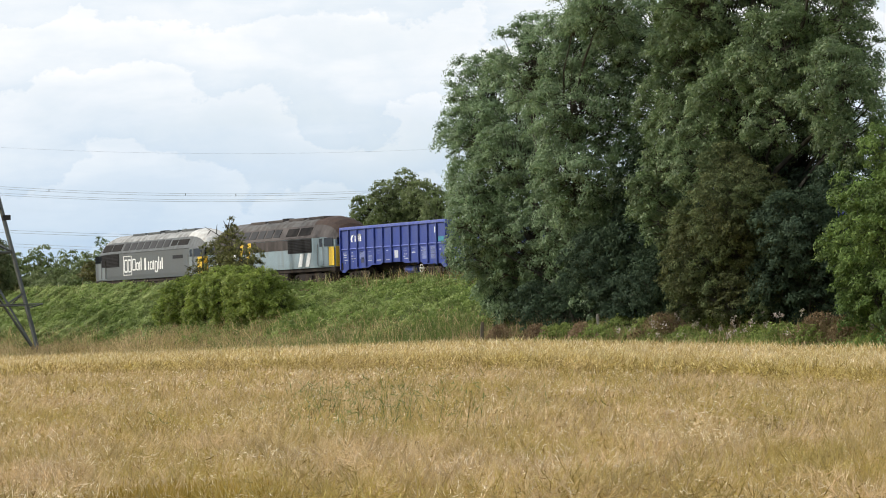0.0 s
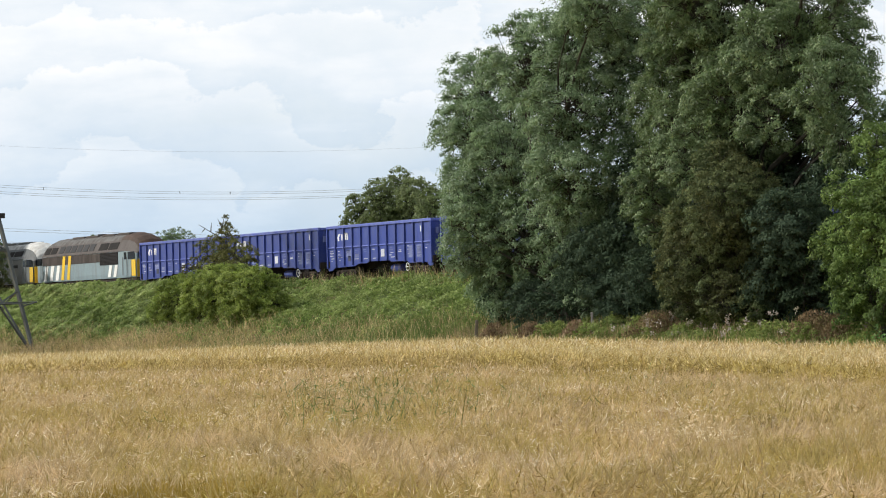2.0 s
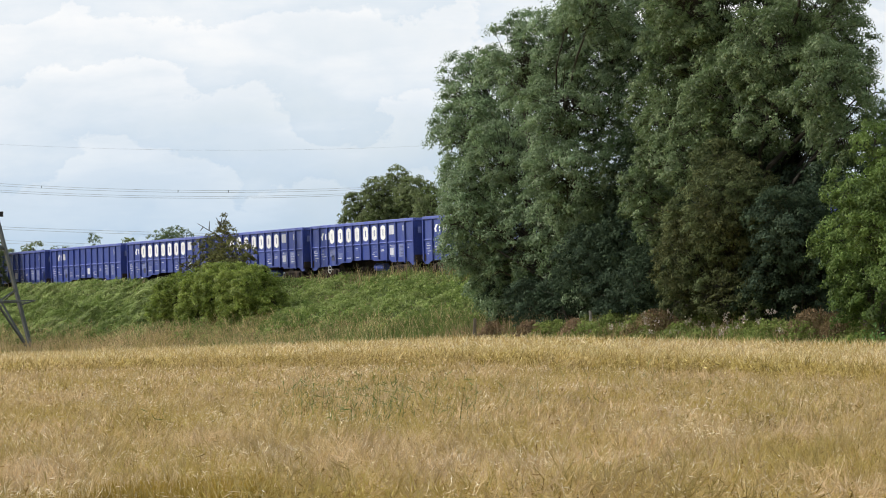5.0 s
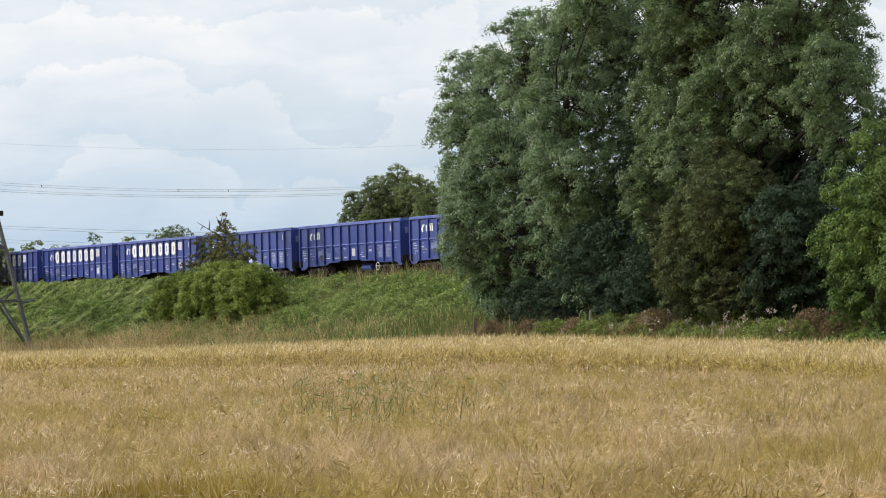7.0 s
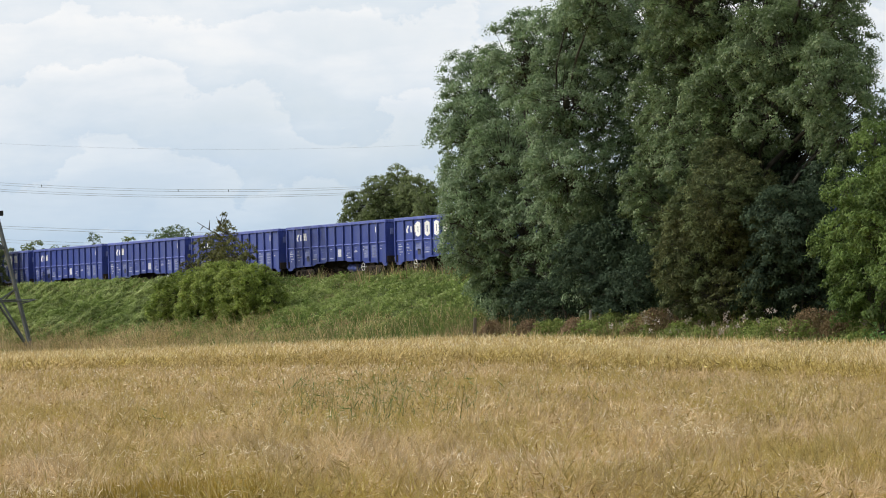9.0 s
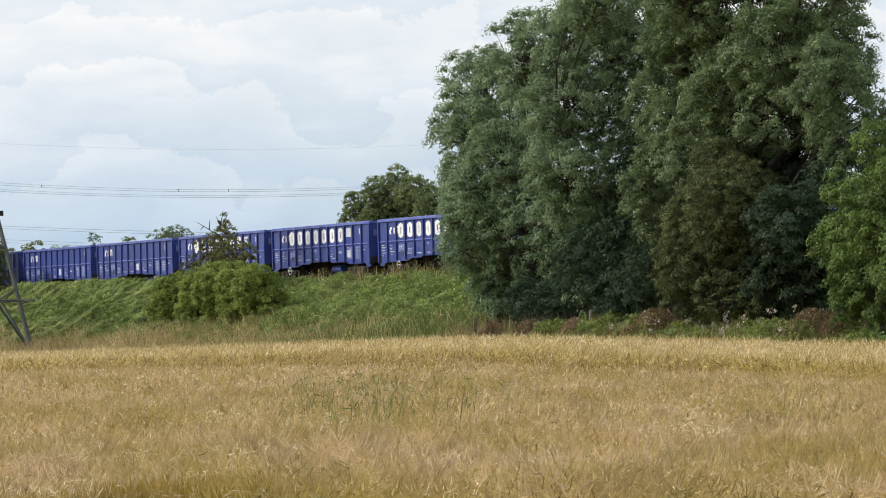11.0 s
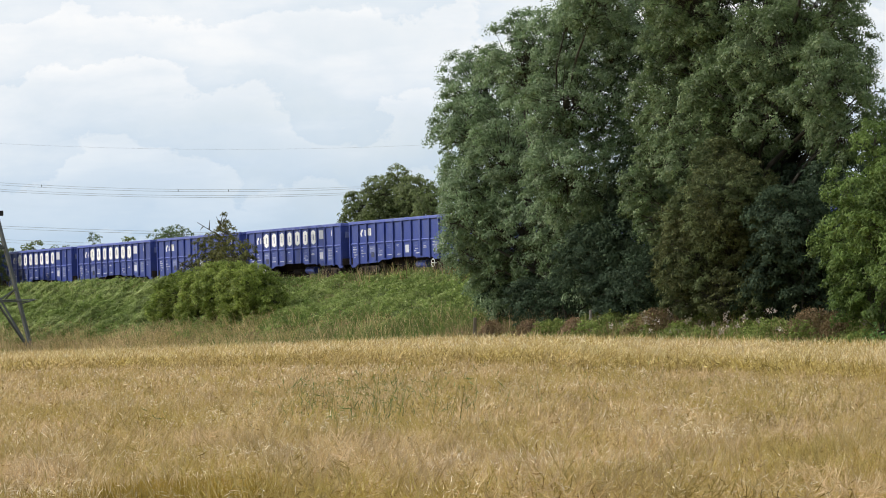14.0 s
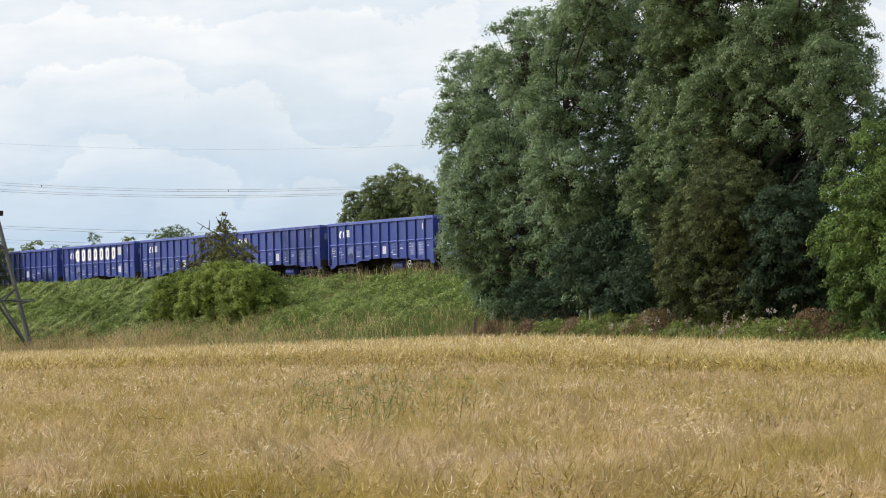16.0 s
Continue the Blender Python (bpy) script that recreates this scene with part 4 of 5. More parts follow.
def build_verges():
    rng = np.random.RandomState(5)

    def strip(n, d0, d1, q0, q1, power=1.0):
        d = rng.uniform(d0, d1, n)
        q = q0 + (q1 - q0) * rng.uniform(size=n) ** power
        x, y = track_xy(d, q)
        return d, q, np.stack([x, y, ground_z(x, y)], 1)

    # bramble and bindweed on the slope
    def uphill(p):
        e = 0.4
        gx = (ground_z(p[:, 0] + e, p[:, 1]) - ground_z(p[:, 0] - e, p[:, 1])) / (2 * e)
        gy = (ground_z(p[:, 0], p[:, 1] + e) - ground_z(p[:, 0], p[:, 1] - e)) / (2 * e)
        return unit(np.stack([-gx, -gy, np.full(len(p), 0.9)], 1))

    def crest(d, q):
        """How far a place lies from the middle of its trailing ridge, -0.5 to 0.5, and how marked the ridges are there."""
        u = d / 1.1 + 0.5 * wob(d, q, 5.0, 21) + 0.25 * wob(d, q, 2.0, 23)
        return u - np.round(u), np.clip((d - 206) / 16, 0.15, 1) * np.clip(0.8 + 0.5 * wob(d, q, 6.0, 22), 0, 1) * np.clip((q - 3.0) / 1.8, 0.1, 1)

    def lumps(d, q):
        f, w = crest(d, q)
        return 0.46 + 0.19 * np.cos(6.283 * f) * w + 0.25 * wob(d + 0.3 * q, q * 0.8, 5.0, 13) * np.clip((q - 2.6) / 2.0, 0.3, 1) + 0.09 * wob(d, q, 1.0, 9)

    d, q, p = strip(56000, 152, 272, 2.9, 12.3)
    f, w = crest(d, q)
    d = d - f * 1.1 * 0.62 * w
    p[:, 0], p[:, 1] = track_xy(d, q)
    p[:, 2] = ground_z(p[:, 0], p[:, 1]) + np.clip(lumps(d, q), 0.02, 1.4) * rng.uniform(0.6, 1.0, len(p))
    thick = rng.uniform(size=len(d)) < 0.9 + 0.35 * wob(d, q, 1.7, 33)
    d, q, p = d[thick], q[thick], p[thick]
    sel = spaced(p, 0.215)
    d, q, p = d[sel], q[sel], p[sel]
    face = uphill(p)
    fall = (lumps(d + 0.15, q) - lumps(d - 0.15, q)) / 0.3
    face[:, 0] -= fall * ALONG[0] * 0.9
    face[:, 1] -= fall * ALONG[1] * 0.9
    leaves = domes(rng, p, unit(face + rng.normal(size=p.shape) * 0.2), rng.uniform(0.10, 0.25, len(p)), (0.105, 0.075), 0.50, 0.35)
    tagged(cells_mesh("bramble_cover", leaves, M_BRAMBLE), "tangled green brambles covering the embankment slope", "brambles", kind="stuff")
    # long growth that trails down the slope in ridges
    d, q, p = strip(60000, 205, 272, 3.0, 11.6)
    keep = rng.uniform(size=len(d)) < np.clip((d - 205) / 15, 0.05, 1)
    d, q = d[keep], q[keep]
    f, w = crest(d, q)
    d = d - f * 1.1 * 0.66 * w
    x, y = track_xy(d, q)
    p = np.stack([x, y, ground_z(x, y) + np.clip(lumps(d, q), 0.02, 1.4) * rng.uniform(0.8, 1.08, len(d)) + 0.06], 1)
    nrm = unit(uphill(p) + rng.normal(size=p.shape) * 0.34)
    down = np.array([[TOWARDS[0], TOWARDS[1], -0.55]]) + rng.normal(size=p.shape) * 0.45
    down = unit(down - nrm * (down * nrm).sum(1, keepdims=True))
    ln, wd = rng.uniform(0.14, 0.34, (len(p), 1)), rng.uniform(0.04, 0.075, (len(p), 1))
    side = np.cross(nrm, down) * wd / 2
    trail = np.stack([p - down * ln / 2 + side, p - down * ln / 2 - side, p + down * ln / 2 - nrm * ln * 0.12], 1)
    tagged(cells_mesh("trailing_growth", trail, M_BRAMBLE), "long green growth trailing down the embankment in ridges", "brambles", kind="stuff")
    d, q, p = strip(9000, 275, 330, 2.9, 12.5)
    p[:, 2] += 0.2
    tagged(cells_mesh("bramble_cover", leaf_cells(rng, p, 0.34, 0.22, 0.1), M_BRAMBLE), "green brambles on the far embankment slope", "brambles", kind="stuff")

    # dry grass between slope and crop
    d, q, p = strip(62000, 165, 290, 10.2, FIELD_EDGE + 0.2)
    tuft = wob(d, q, 1.3, 51)
    h = (0.58 + 0.5 * np.clip(wob(d, q, 9, 6) * 0.5 + 0.5, 0, 1) + 0.16 * tuft) * rng.uniform(0.5, 1.2, len(p))
    h *= np.where(q > FIELD_EDGE - 1.6, 0.62, 1.0)
    chance = 0.84 - 0.8 * np.clip((q - 14.9) / 0.8, 0, 1) - 0.35 * np.clip((12.0 - q) / 1.5, 0, 1) + 0.38 * wob(d, q, 6, 12) + 0.2 * tuft
    dry = rng.uniform(size=len(p)) < np.clip(chance, 0.10, 0.94) * np.clip((d - 168) / 42, 0.15, 1)
    tagged(cells_mesh("dry_grass", blade_cells(rng, p[dry], h[dry], 0.024, 0.30), M_DRY_GRASS), "tall straw coloured dry grass below the embankment", "grass", kind="stuff")
    tagged(cells_mesh("green_grass", blade_cells(rng, p[~dry], h[~dry] * 0.8, 0.028, 0.32), M_GREEN_GRASS), "green rough grass at the edge of the crop", "grass", kind="stuff")
    # seed heads over the dry grass, and dead brown stems
    some = dry & (rng.uniform(size=len(p)) < 0.35)
    tips = p[some] + np.stack([rng.normal(size=some.sum()) * 0.12, rng.normal(size=some.sum()) * 0.12, h[some] * rng.uniform(0.8, 1.1, some.sum())], 1)
    tagged(cells_mesh("grass_seed_heads", leaf_cells(rng, tips, 0.13, 0.035, -1.0), M_SEED), "pinkish brown seed heads above the dry grass", "grass", kind="stuff")

    # weeds beside the rails
    d, q, p = strip(20000, 150, 300, 1.9, 4.2)
    behind = rng.uniform(size=len(p)) < 0.4
    q = np.where(behind, -q - 0.3, q)
    p[:, 0], p[:, 1] = track_xy(d, q)
    p[:, 2] = ground_z(p[:, 0], p[:, 1])
    tall = np.clip((235 - d) / 40, 0.4, 1)
    keep = rng.uniform(size=len(p)) < 0.35 + 0.65 * tall
    h = rng.uniform(0.35, 1.15, len(p)) * (0.42 + 0.58 * tall) * (1 + 0.3 * wob(d, q, 3.0, 52))
    rusty = (rng.uniform(size=len(p)) < 0.25) & keep
    straw = (rng.uniform(size=len(p)) < 0.45) & keep & ~rusty
    green = keep & ~rusty & ~straw
    for sel, m, nm, lb in ((rusty, M_RUST_STEMS, "dock_stems", "reddish brown seeding dock beside the rails"),
                           (straw, M_DRY_GRASS, "trackside_grass", "dry brown grass stems beside the rails"),
                           (green, M_GREEN_GRASS, "trackside_weeds", "green weeds beside the rails")):
        tagged(cells_mesh(nm, blade_cells(rng, p[sel], h[sel], 0.035, 0.2), m), lb, "weeds", kind="stuff")

    # nettles, docks and thistles along the hedge bottom
    d, q, p = strip(13000, 118, 166, 11.0, FIELD_EDGE + 0.1)
    hh = (0.84 + 0.34 * wob(d, q, 2.4, 14)) * np.clip((FIELD_EDGE + 0.7 - q) / 1.3, 0.4, 1) * np.clip((166 - d) / 6, 0.25, 1)
    p[:, 2] += np.clip(hh, 0.2, 1.45) * rng.uniform(0.35, 1.1, len(p)) ** 0.7
    p = p[spaced(p, 0.22)]
    nettles = domes(rng, p, unit(np.array([[-0.3, -0.4, 0.8]]) + rng.normal(size=p.shape) * 0.25), rng.uniform(0.10, 0.22, len(p)), (0.10, 0.055), 0.55, 0.4)
    tagged(cells_mesh("nettle_bed", nettles, M_NETTLE), "green nettles and weeds along the hedge bottom", "nettles", kind="stuff")
    d, q, p = strip(9000, 112, 139.5, 12.0, FIELD_EDGE + 0.1)
    p[:, 2] += np.clip(0.9 + 0.3 * wob(d, q, 2.0, 24), 0.2, 1.3) * rng.uniform(0.3, 1.15, len(p)) * np.clip((139.5 - d) / 3, 0.2, 1)
    tagged(cells_mesh("fresh_weeds", leaf_cells(rng, p, 0.12, 0.07, 0.3, 1.0, unit(np.tile([[-0.2, -0.5, 0.8]], (len(p), 1)))), M_FRESH), "bright green leafy weeds beside the elder", "weeds", kind="stuff")
    # docks gone to seed, in mounds
    for cx, cy, rx, ry, top in ((7.9, 131.0, 1.3, 0.9, 1.55), (12.7, 120.7, 1.1, 0.8, 1.6), (13.4, 119.3, 0.6, 0.5, 1.5), (5.0, 135.7, 0.7, 0.6, 1.3), (1.9, 142.2, 0.7, 0.7, 1.2), (3.3, 139.1, 0.8, 0.6, 1.25)):
        n = int(2400 * rx)
        u = rng.normal(size=(n, 2)) * 0.55
        x, y = cx + u[:, 0] * rx, cy + u[:, 1] * ry
        high = top * np.exp(-0.5 * (u ** 2).sum(1)) * rng.uniform(0.55, 1.05, n)
        p = np.stack([x, y, ground_z(x, y) + high], 1)
        tagged(cells_mesh("dock_patch", leaf_cells(rng, p, 0.10, 0.04, -1.2), M_RUST_STEMS), "rusty brown dock seed heads in the hedge bottom", "weeds", "docks in the hedge bottom", kind="stuff")
    heads = []
    for i in range(52):
        dd, qq = (rng.uniform(143, 153), rng.uniform(12.6, 15.4)) if i < 42 else (rng.uniform(136, 165), rng.uniform(13.0, 15.4))
        x, y = track_xy(dd, qq)
        c = np.array([x, y, ground_z(x, y) + rng.uniform(0.75, 1.5)])
        heads.append(leaf_cells(rng, c + rng.normal(size=(16, 3)) * 0.06, 0.085, 0.055, 0))
    tagged(cells_mesh("thistle_heads", np.concatenate(heads), M_THISTLE), "pale fluffy seeding thistle heads in the hedge bottom", "thistles", kind="stuff")
    d, q, p = strip(9000, 118, 170, 12.0, FIELD_EDGE)
    tall = np.clip(wob(d, q, 2.6, 71) * 0.6 + 0.5, 0, 1)
    straw = rng.uniform(size=len(p)) < 0.15 + 0.8 * tall
    p, tall = p[straw], tall[straw]
    tagged(cells_mesh("hedge_straw", blade_cells(rng, p, rng.uniform(0.7, 1.25, len(p)) * (0.75 + 0.4 * tall), 0.022, 0.22), M_SEED), "dead brown grass stems in the hedge bottom", "grass", kind="stuff")
    d, q, p = strip(5000, 118, 176, 11.5, FIELD_EDGE)
    tagged(cells_mesh("hedge_grass", blade_cells(rng, p, rng.uniform(0.5, 1.1, len(p)), 0.025, 0.2), M_GREEN_GRASS), "rough green grass stems in the hedge bottom", "grass", kind="stuff")


# ---------------------------------------------------------------- railway line
def build_track():
    d0, d1 = -160.0, 460.0
    m = Matrix.Translation((TRACK_O[0], TRACK_O[1], 0)) @ pose(0, 0, 0, 0, 0, HEADING)
    bed = thing("railway_track", m, "single railway track on stone ballast", "railway track", kind="structure")
    bm = bmesh.new()
    prof = [(-2.5, 3.42), (-1.75, RAIL_Z - 0.2), (1.75, RAIL_Z - 0.2), (2.5, 3.42)]
    v = [[bm.verts.new((x, y, z)) for y, z in prof] for x in (d0, d1)]
    for i in range(3):
        bm.faces.new((v[0][i + 1], v[0][i], v[1][i], v[1][i + 1]))
    bm.faces.new(v[0])
    bm.faces.new(list(reversed(v[1])))
    part("ballast", bm, M_BALLAST, bed)
    for y in (-0.753, 0.753):
        bm = bmesh.new()
        box(bm, d0, d1, y - 0.07, y + 0.07, RAIL_Z - 0.155, RAIL_Z - 0.135)
        box(bm, d0, d1, y - 0.01, y + 0.01, RAIL_Z - 0.14, RAIL_Z - 0.035)
        box(bm, d0, d1, y - 0.035, y + 0.035, RAIL_Z - 0.04, RAIL_Z)
        part("rail", bm, M_RAIL, bed)
    me = bpy.data.meshes.new("sleeper")
    bm = boxed(-0.125, 0.125, -1.25, 1.25, -0.12, 0.0, bevel=0.02)
    bm.to_mesh(me)
    bm.free()
    me.materials.append(M_SLEEPER)
    for i in range(240):
        s = new("sleeper", me)
        s.parent = bed
        s.location = (140 + i * 0.65, 0, RAIL_Z - 0.16)


# ---------------------------------------------------------------- the train
PITCH = 14.3
WAGON_L, WAGON_TOP, SIDE = 13.2, 3.10, 1.35
LOCO_L = 18.6


def wheelset(parent, x, radius, z):
    bm = bmesh.new()
    rod(bm, (0, -1.05, 0), (0, 1.05, 0), 0.075, sides=8)
    for y in (-0.75, 0.75):
        s = 1 if y > 0 else -1
        rod(bm, (0, y - 0.06, 0), (0, y + 0.06, 0), radius, sides=20)
        rod(bm, (0, y - s * 0.09, 0), (0, y - s * 0.06, 0), radius + 0.03, sides=20)
        rod(bm, (0, y + s * 0.06, 0), (0, y + s * 0.16, 0), 0.13, sides=10)
    ob = part("wheelset", bm, M_WHEEL, parent, "steel wheels on an axle")
    ob.location = (x, 0, z)
    return ob


def bogie(parent, x, base, radius, axles=2):
    ob = new("bogie", None)
    bm = bmesh.new()
    half = base * (axles - 1) / 2
    for s in (-1, 1):
        y = s * 1.06
        plate(bm, [(-half - 0.45, 0.52), (-half - 0.3, 0.36), (-half + 0.3, 0.36), (-0.45, 0.26), (0.45, 0.26), (half - 0.3, 0.36), (half + 0.3, 0.36), (half + 0.45, 0.52),
                   (half + 0.3, 0.68), (0.5, 0.72), (-0.5, 0.72), (-half - 0.3, 0.68)], y - 0.06, y + 0.06)
        for k in range(axles):
            cx = -half + k * base
            box(bm, cx - 0.14, cx + 0.14, y - 0.02, y + 0.02 + s * 0.14, 0.34, 0.62, 0.02)
        for cx in (-0.28, 0.0, 0.28):
            rod(bm, (cx, y + s * 0.05, 0.34), (cx, y + s * 0.05, 0.62), 0.08, sides=8)
    box(bm, -0.22, 0.22, -1.05, 1.05, 0.42, 0.72, 0.03)
    me = bpy.data.meshes.new("bogie")
    bm.to_mesh(me)
    bm.free()
    me.materials.append(M_UNDER)
    ob.data = None
    bpy.data.objects.remove(ob)
    ob = new("bogie", me)
    ob.parent = parent
    ob.location = (x, 0, 0)
    for k in range(axles):
        wheelset(ob, -half + k * base, radius, radius)
    return ob


def buffers(parent, x_end, z=1.0, reach=0.5):
    s = 1 if x_end > 0 else -1
    for y in (-0.87, 0.87):
        bm = bmesh.new()
        rod(bm, (x_end, y, z), (x_end + s * reach * 0.6, y, z), 0.10, sides=10)
        rod(bm, (x_end + s * reach * 0.6, y, z), (x_end + s * (reach - 0.05), y, z), 0.065, sides=10)
        rod(bm, (x_end + s * (reach - 0.05), y, z), (x_end + s * reach, y, z), 0.22, sides=14)
        part("buffer", bm, M_UNDER, parent)


def frac(f, length):
    return length / 2 - f * length


def build_wagon():
    w = thing("box_wagon", pose(0, 0, 0), "blue steel open box wagon with ribbed sides", "railway wagon", "wagons of the train")
    L, h = WAGON_L, WAGON_L / 2
    bays = 12
    bay = L / bays
    outline = [(h, 2.98), (-h, 2.98), (-h, 0.74), (-h + 0.10, 0.66), (-h + 0.42, 0.66), (-h + 0.72, 0.86), (-h + 2.6 * bay, 0.86), (-h + 2.8 * bay, 0.98), (-h + 4.6 * bay, 0.98),
               (-h + 4.8 * bay, 1.06), (-h + 7.2 * bay, 1.06), (-h + 7.4 * bay, 0.98), (-h + 8.4 * bay, 0.98), (-h + 8.8 * bay, 0.86), (h - 0.85, 0.82), (h - 0.5, 0.66),
               (h - 0.10, 0.66), (h, 0.74)]
    for s in (1, -1):
        part("side_wall", plate(bmesh.new(), outline, s * 1.24, s * 1.275), M_BLUE, w)
        part("top_rail", boxed(-h - 0.02, h + 0.02, s * 1.20, s * SIDE, 2.94, 3.10, bevel=0.02), M_BLUE_LIT, w, "blue top rail with its highlight painted in as lighter blue")
        for i in range(bays):
            x0 = -h + i * bay + 0.06
            bm = bmesh.new()
            vs = [bm.verts.new(c) for c in ((x0, s * 1.275, 1.95), (x0 + bay - 0.12, s * 1.275, 1.95), (x0 + bay - 0.12, s * 1.335, 1.90), (x0, s * 1.335, 1.90),
                                            (x0, s * 1.275, 1.82), (x0 + bay - 0.12, s * 1.275, 1.82))]
            bm.faces.new(vs[:4])
            bm.faces.new((vs[3], vs[2], vs[5], vs[4]))
            bm.faces.new((vs[0], vs[3], vs[4]))
            bm.faces.new((vs[2], vs[1], vs[5]))
            bmesh.ops.recalc_face_normals(bm, faces=bm.faces)
            part("ledge", bm, M_BLUE_LIT, w)
        for i in range(bays + 1):
            x = -h + i * bay
            x = min(max(x, -h + 0.05), h - 0.05)
            low = 0.80 if i in (0, 1, bays - 1, bays) else 0.92 if i in (2, 3, 9, 10) else 1.06
            bm = bmesh.new()
            plate(bm, [(x - 0.055, 2.94), (x + 0.055, 2.94), (x + 0.055, low + 0.1), (x + 0.03, low), (x - 0.03, low), (x - 0.055, low + 0.1)], s * 1.275, s * 1.36)
            part("post", bm, M_BLUE, w)
    for s in (1, -1):
        bm = boxed(s * (h - 0.06), s * (h - 0.02), -1.24, 1.24, 0.9, 3.05)
        part("end_wall", bm, M_BLUE, w)
        for y in (-0.75, 0.0, 0.75):
            part("end_rib", boxed(s * (h - 0.02), s * (h + 0.08), y - 0.06, y + 0.06, 0.95, 2.95, bevel=0.01), M_BLUE, w)
        part("end_rail", boxed(s * (h - 0.1), s * (h + 0.06), -1.19, 1.19, 2.94, 3.09, bevel=0.02), M_BLUE_LIT, w)
        part("headstock", boxed(s * (h - 0.25), s * (h + 0.1), -1.3, 1.3, 0.82, 1.18, bevel=0.02), M_UNDER, w)
        part("lamp_bracket", boxed(s * (h + 0.08), s * (h + 0.12), 0.92, 1.12, 2.3, 2.62, bevel=0.01), M_PALE_MARK, w)
        part("hose", rod(bmesh.new(), (s * (h + 0.12), 0.3, 0.95), (s * (h + 0.38), 0.24, 0.5), 0.03, sides=6), M_UNDER, w)
        bm = rod(bmesh.new(), (s * (h + 0.1), 0, 0.98), (s * (h + 0.52), 0, 0.96), 0.05, sides=8)
        part("coupling", bm, M_UNDER, w)
        buffers(w, s * h)
    part("floor", boxed(-h + 0.06, h - 0.06, -1.24, 1.24, 1.10, 1.18), M_UNDER, w)
    part("centre_sill", boxed(-h + 0.3, h - 0.3, -0.4, 0.4, 0.72, 1.09, bevel=0.03), M_UNDER, w)
    bm = rod(bmesh.new(), (-1.9, 0.72, 0.66), (-0.7, 0.72, 0.66), 0.2, sides=14)
    part("air_tank", bm, M_BLUE, w, "dull blue air reservoir")
    bm = rod(bmesh.new(), (0.5, 0.55, 0.62), (1.5, 0.55, 0.62), 0.15, sides=12)
    rod(bm, (1.5, 0.55, 0.62), (3.0, 0.3, 0.55), 0.03, sides=6)
    rod(bm, (0.5, 0.55, 0.62), (-3.0, 0.3, 0.5), 0.03, sides=6)
    part("brake_gear", bm, M_UNDER, w)
    for x in (4.6, -4.6):
        bogie(w, x, 1.8, 0.46)
    # markings on the side that is seen
    y = 1.277

    def mark(name, f0, f1, z0, z1, m, label=""):
        part(name, boxed(frac(f1, L), frac(f0, L), y, y + 0.006, z0, z1), m, w, label)

    bm = plate(bmesh.new(), [(frac(0.105, L), 2.28), (frac(0.118, L), 2.28), (frac(0.113, L), 2.44), (frac(0.130, L), 2.66), (frac(0.112, L), 2.66), (frac(0.098, L), 2.44)], y, y + 0.006)
    part("emblem", bm, M_WHITE, w, "white emblem of plain shapes")
    for f0, f1, z0, z1 in ((0.140, 0.153, 2.30, 2.62), (0.162, 0.173, 2.30, 2.68), (0.178, 0.188, 2.30, 2.68), (0.193, 0.203, 2.30, 2.66), (0.162, 0.203, 2.60, 2.69)):
        mark("emblem_bar", f0, f1, z0, z1, M_WHITE)
    for k, (f0, f1, z) in enumerate(((0.02, 0.035, 1.62), (0.02, 0.06, 1.45), (0.03, 0.07, 1.30), (0.03, 0.05, 1.16), (0.095, 0.125, 1.50), (0.10, 0.15, 1.36), (0.11, 0.13, 1.20),
                                     (0.26, 0.31, 1.22), (0.35, 0.40, 1.20), (0.44, 0.48, 1.20), (0.61, 0.66, 1.20))):
        mark("writing_bar", f0 + 0.004, f1 - 0.006, z, z + 0.04, M_FADED)
    small = random.Random(4)
    for b in (0, 1, 2, 3, 4, 5, 7, 8, 9, 11):
        f0 = (b + 0.2) / bays
        for k in range(small.choice((2, 3, 4))):
            z = 1.72 - 0.12 * k - small.uniform(0, 0.05)
            f1 = f0 + small.uniform(0, 0.012)
            mark("writing_bar", f1, min(f1 + small.uniform(0.012, 0.038), (b + 0.86) / bays), z, z + small.uniform(0.025, 0.05), small.choice((M_FADED, M_PALE_MARK)))
    mark("data_panel", 0.185, 0.235, 1.35, 1.75, M_PALE_MARK)
    mark("notice_plate", 0.20, 0.228, 1.14, 1.42, M_DARK_MARK)
    mark("data_panel", 0.27, 0.31, 1.32, 1.52, M_PALE_MARK)
    mark("data_panel", 0.78, 0.825, 1.14, 1.76, M_PALE_MARK)
    mark("data_panel", 0.855, 0.905, 1.12, 1.78, M_PALE_MARK)
    for k in range(4):
        mark("writing_bar", 0.862, 0.898, 1.22 + 0.14 * k, 1.255 + 0.14 * k, M_FADED)
    mark("corner_mark", 0.893, 0.901, 2.45, 2.75, M_WHITE)
    return w


def slab_frame(x0, x1, z0, z1, stroke, y, thick=0.006):
    """A hollow upright slab with cut corners."""
    bm = bmesh.new()
    c = min(0.09, stroke * 0.6)
    plate(bm, [(x0, z0 + c), (x0 + stroke, z0), (x0 + stroke, z1), (x0, z1 - c)], y, y + thick)
    plate(bm, [(x1 - stroke, z0), (x1, z0 + c), (x1, z1 - c), (x1 - stroke, z1)], y, y + thick)
    plate(bm, [(x0 + stroke, z1 - stroke * 0.9), (x1 - stroke, z1 - stroke * 0.9), (x1 - stroke, z1), (x0 + stroke, z1)], y, y + thick)
    plate(bm, [(x0 + stroke, z0), (x1 - stroke, z0), (x1 - stroke, z0 + stroke * 0.9), (x0 + stroke, z0 + stroke * 0.9)], y, y + thick)
    return bm


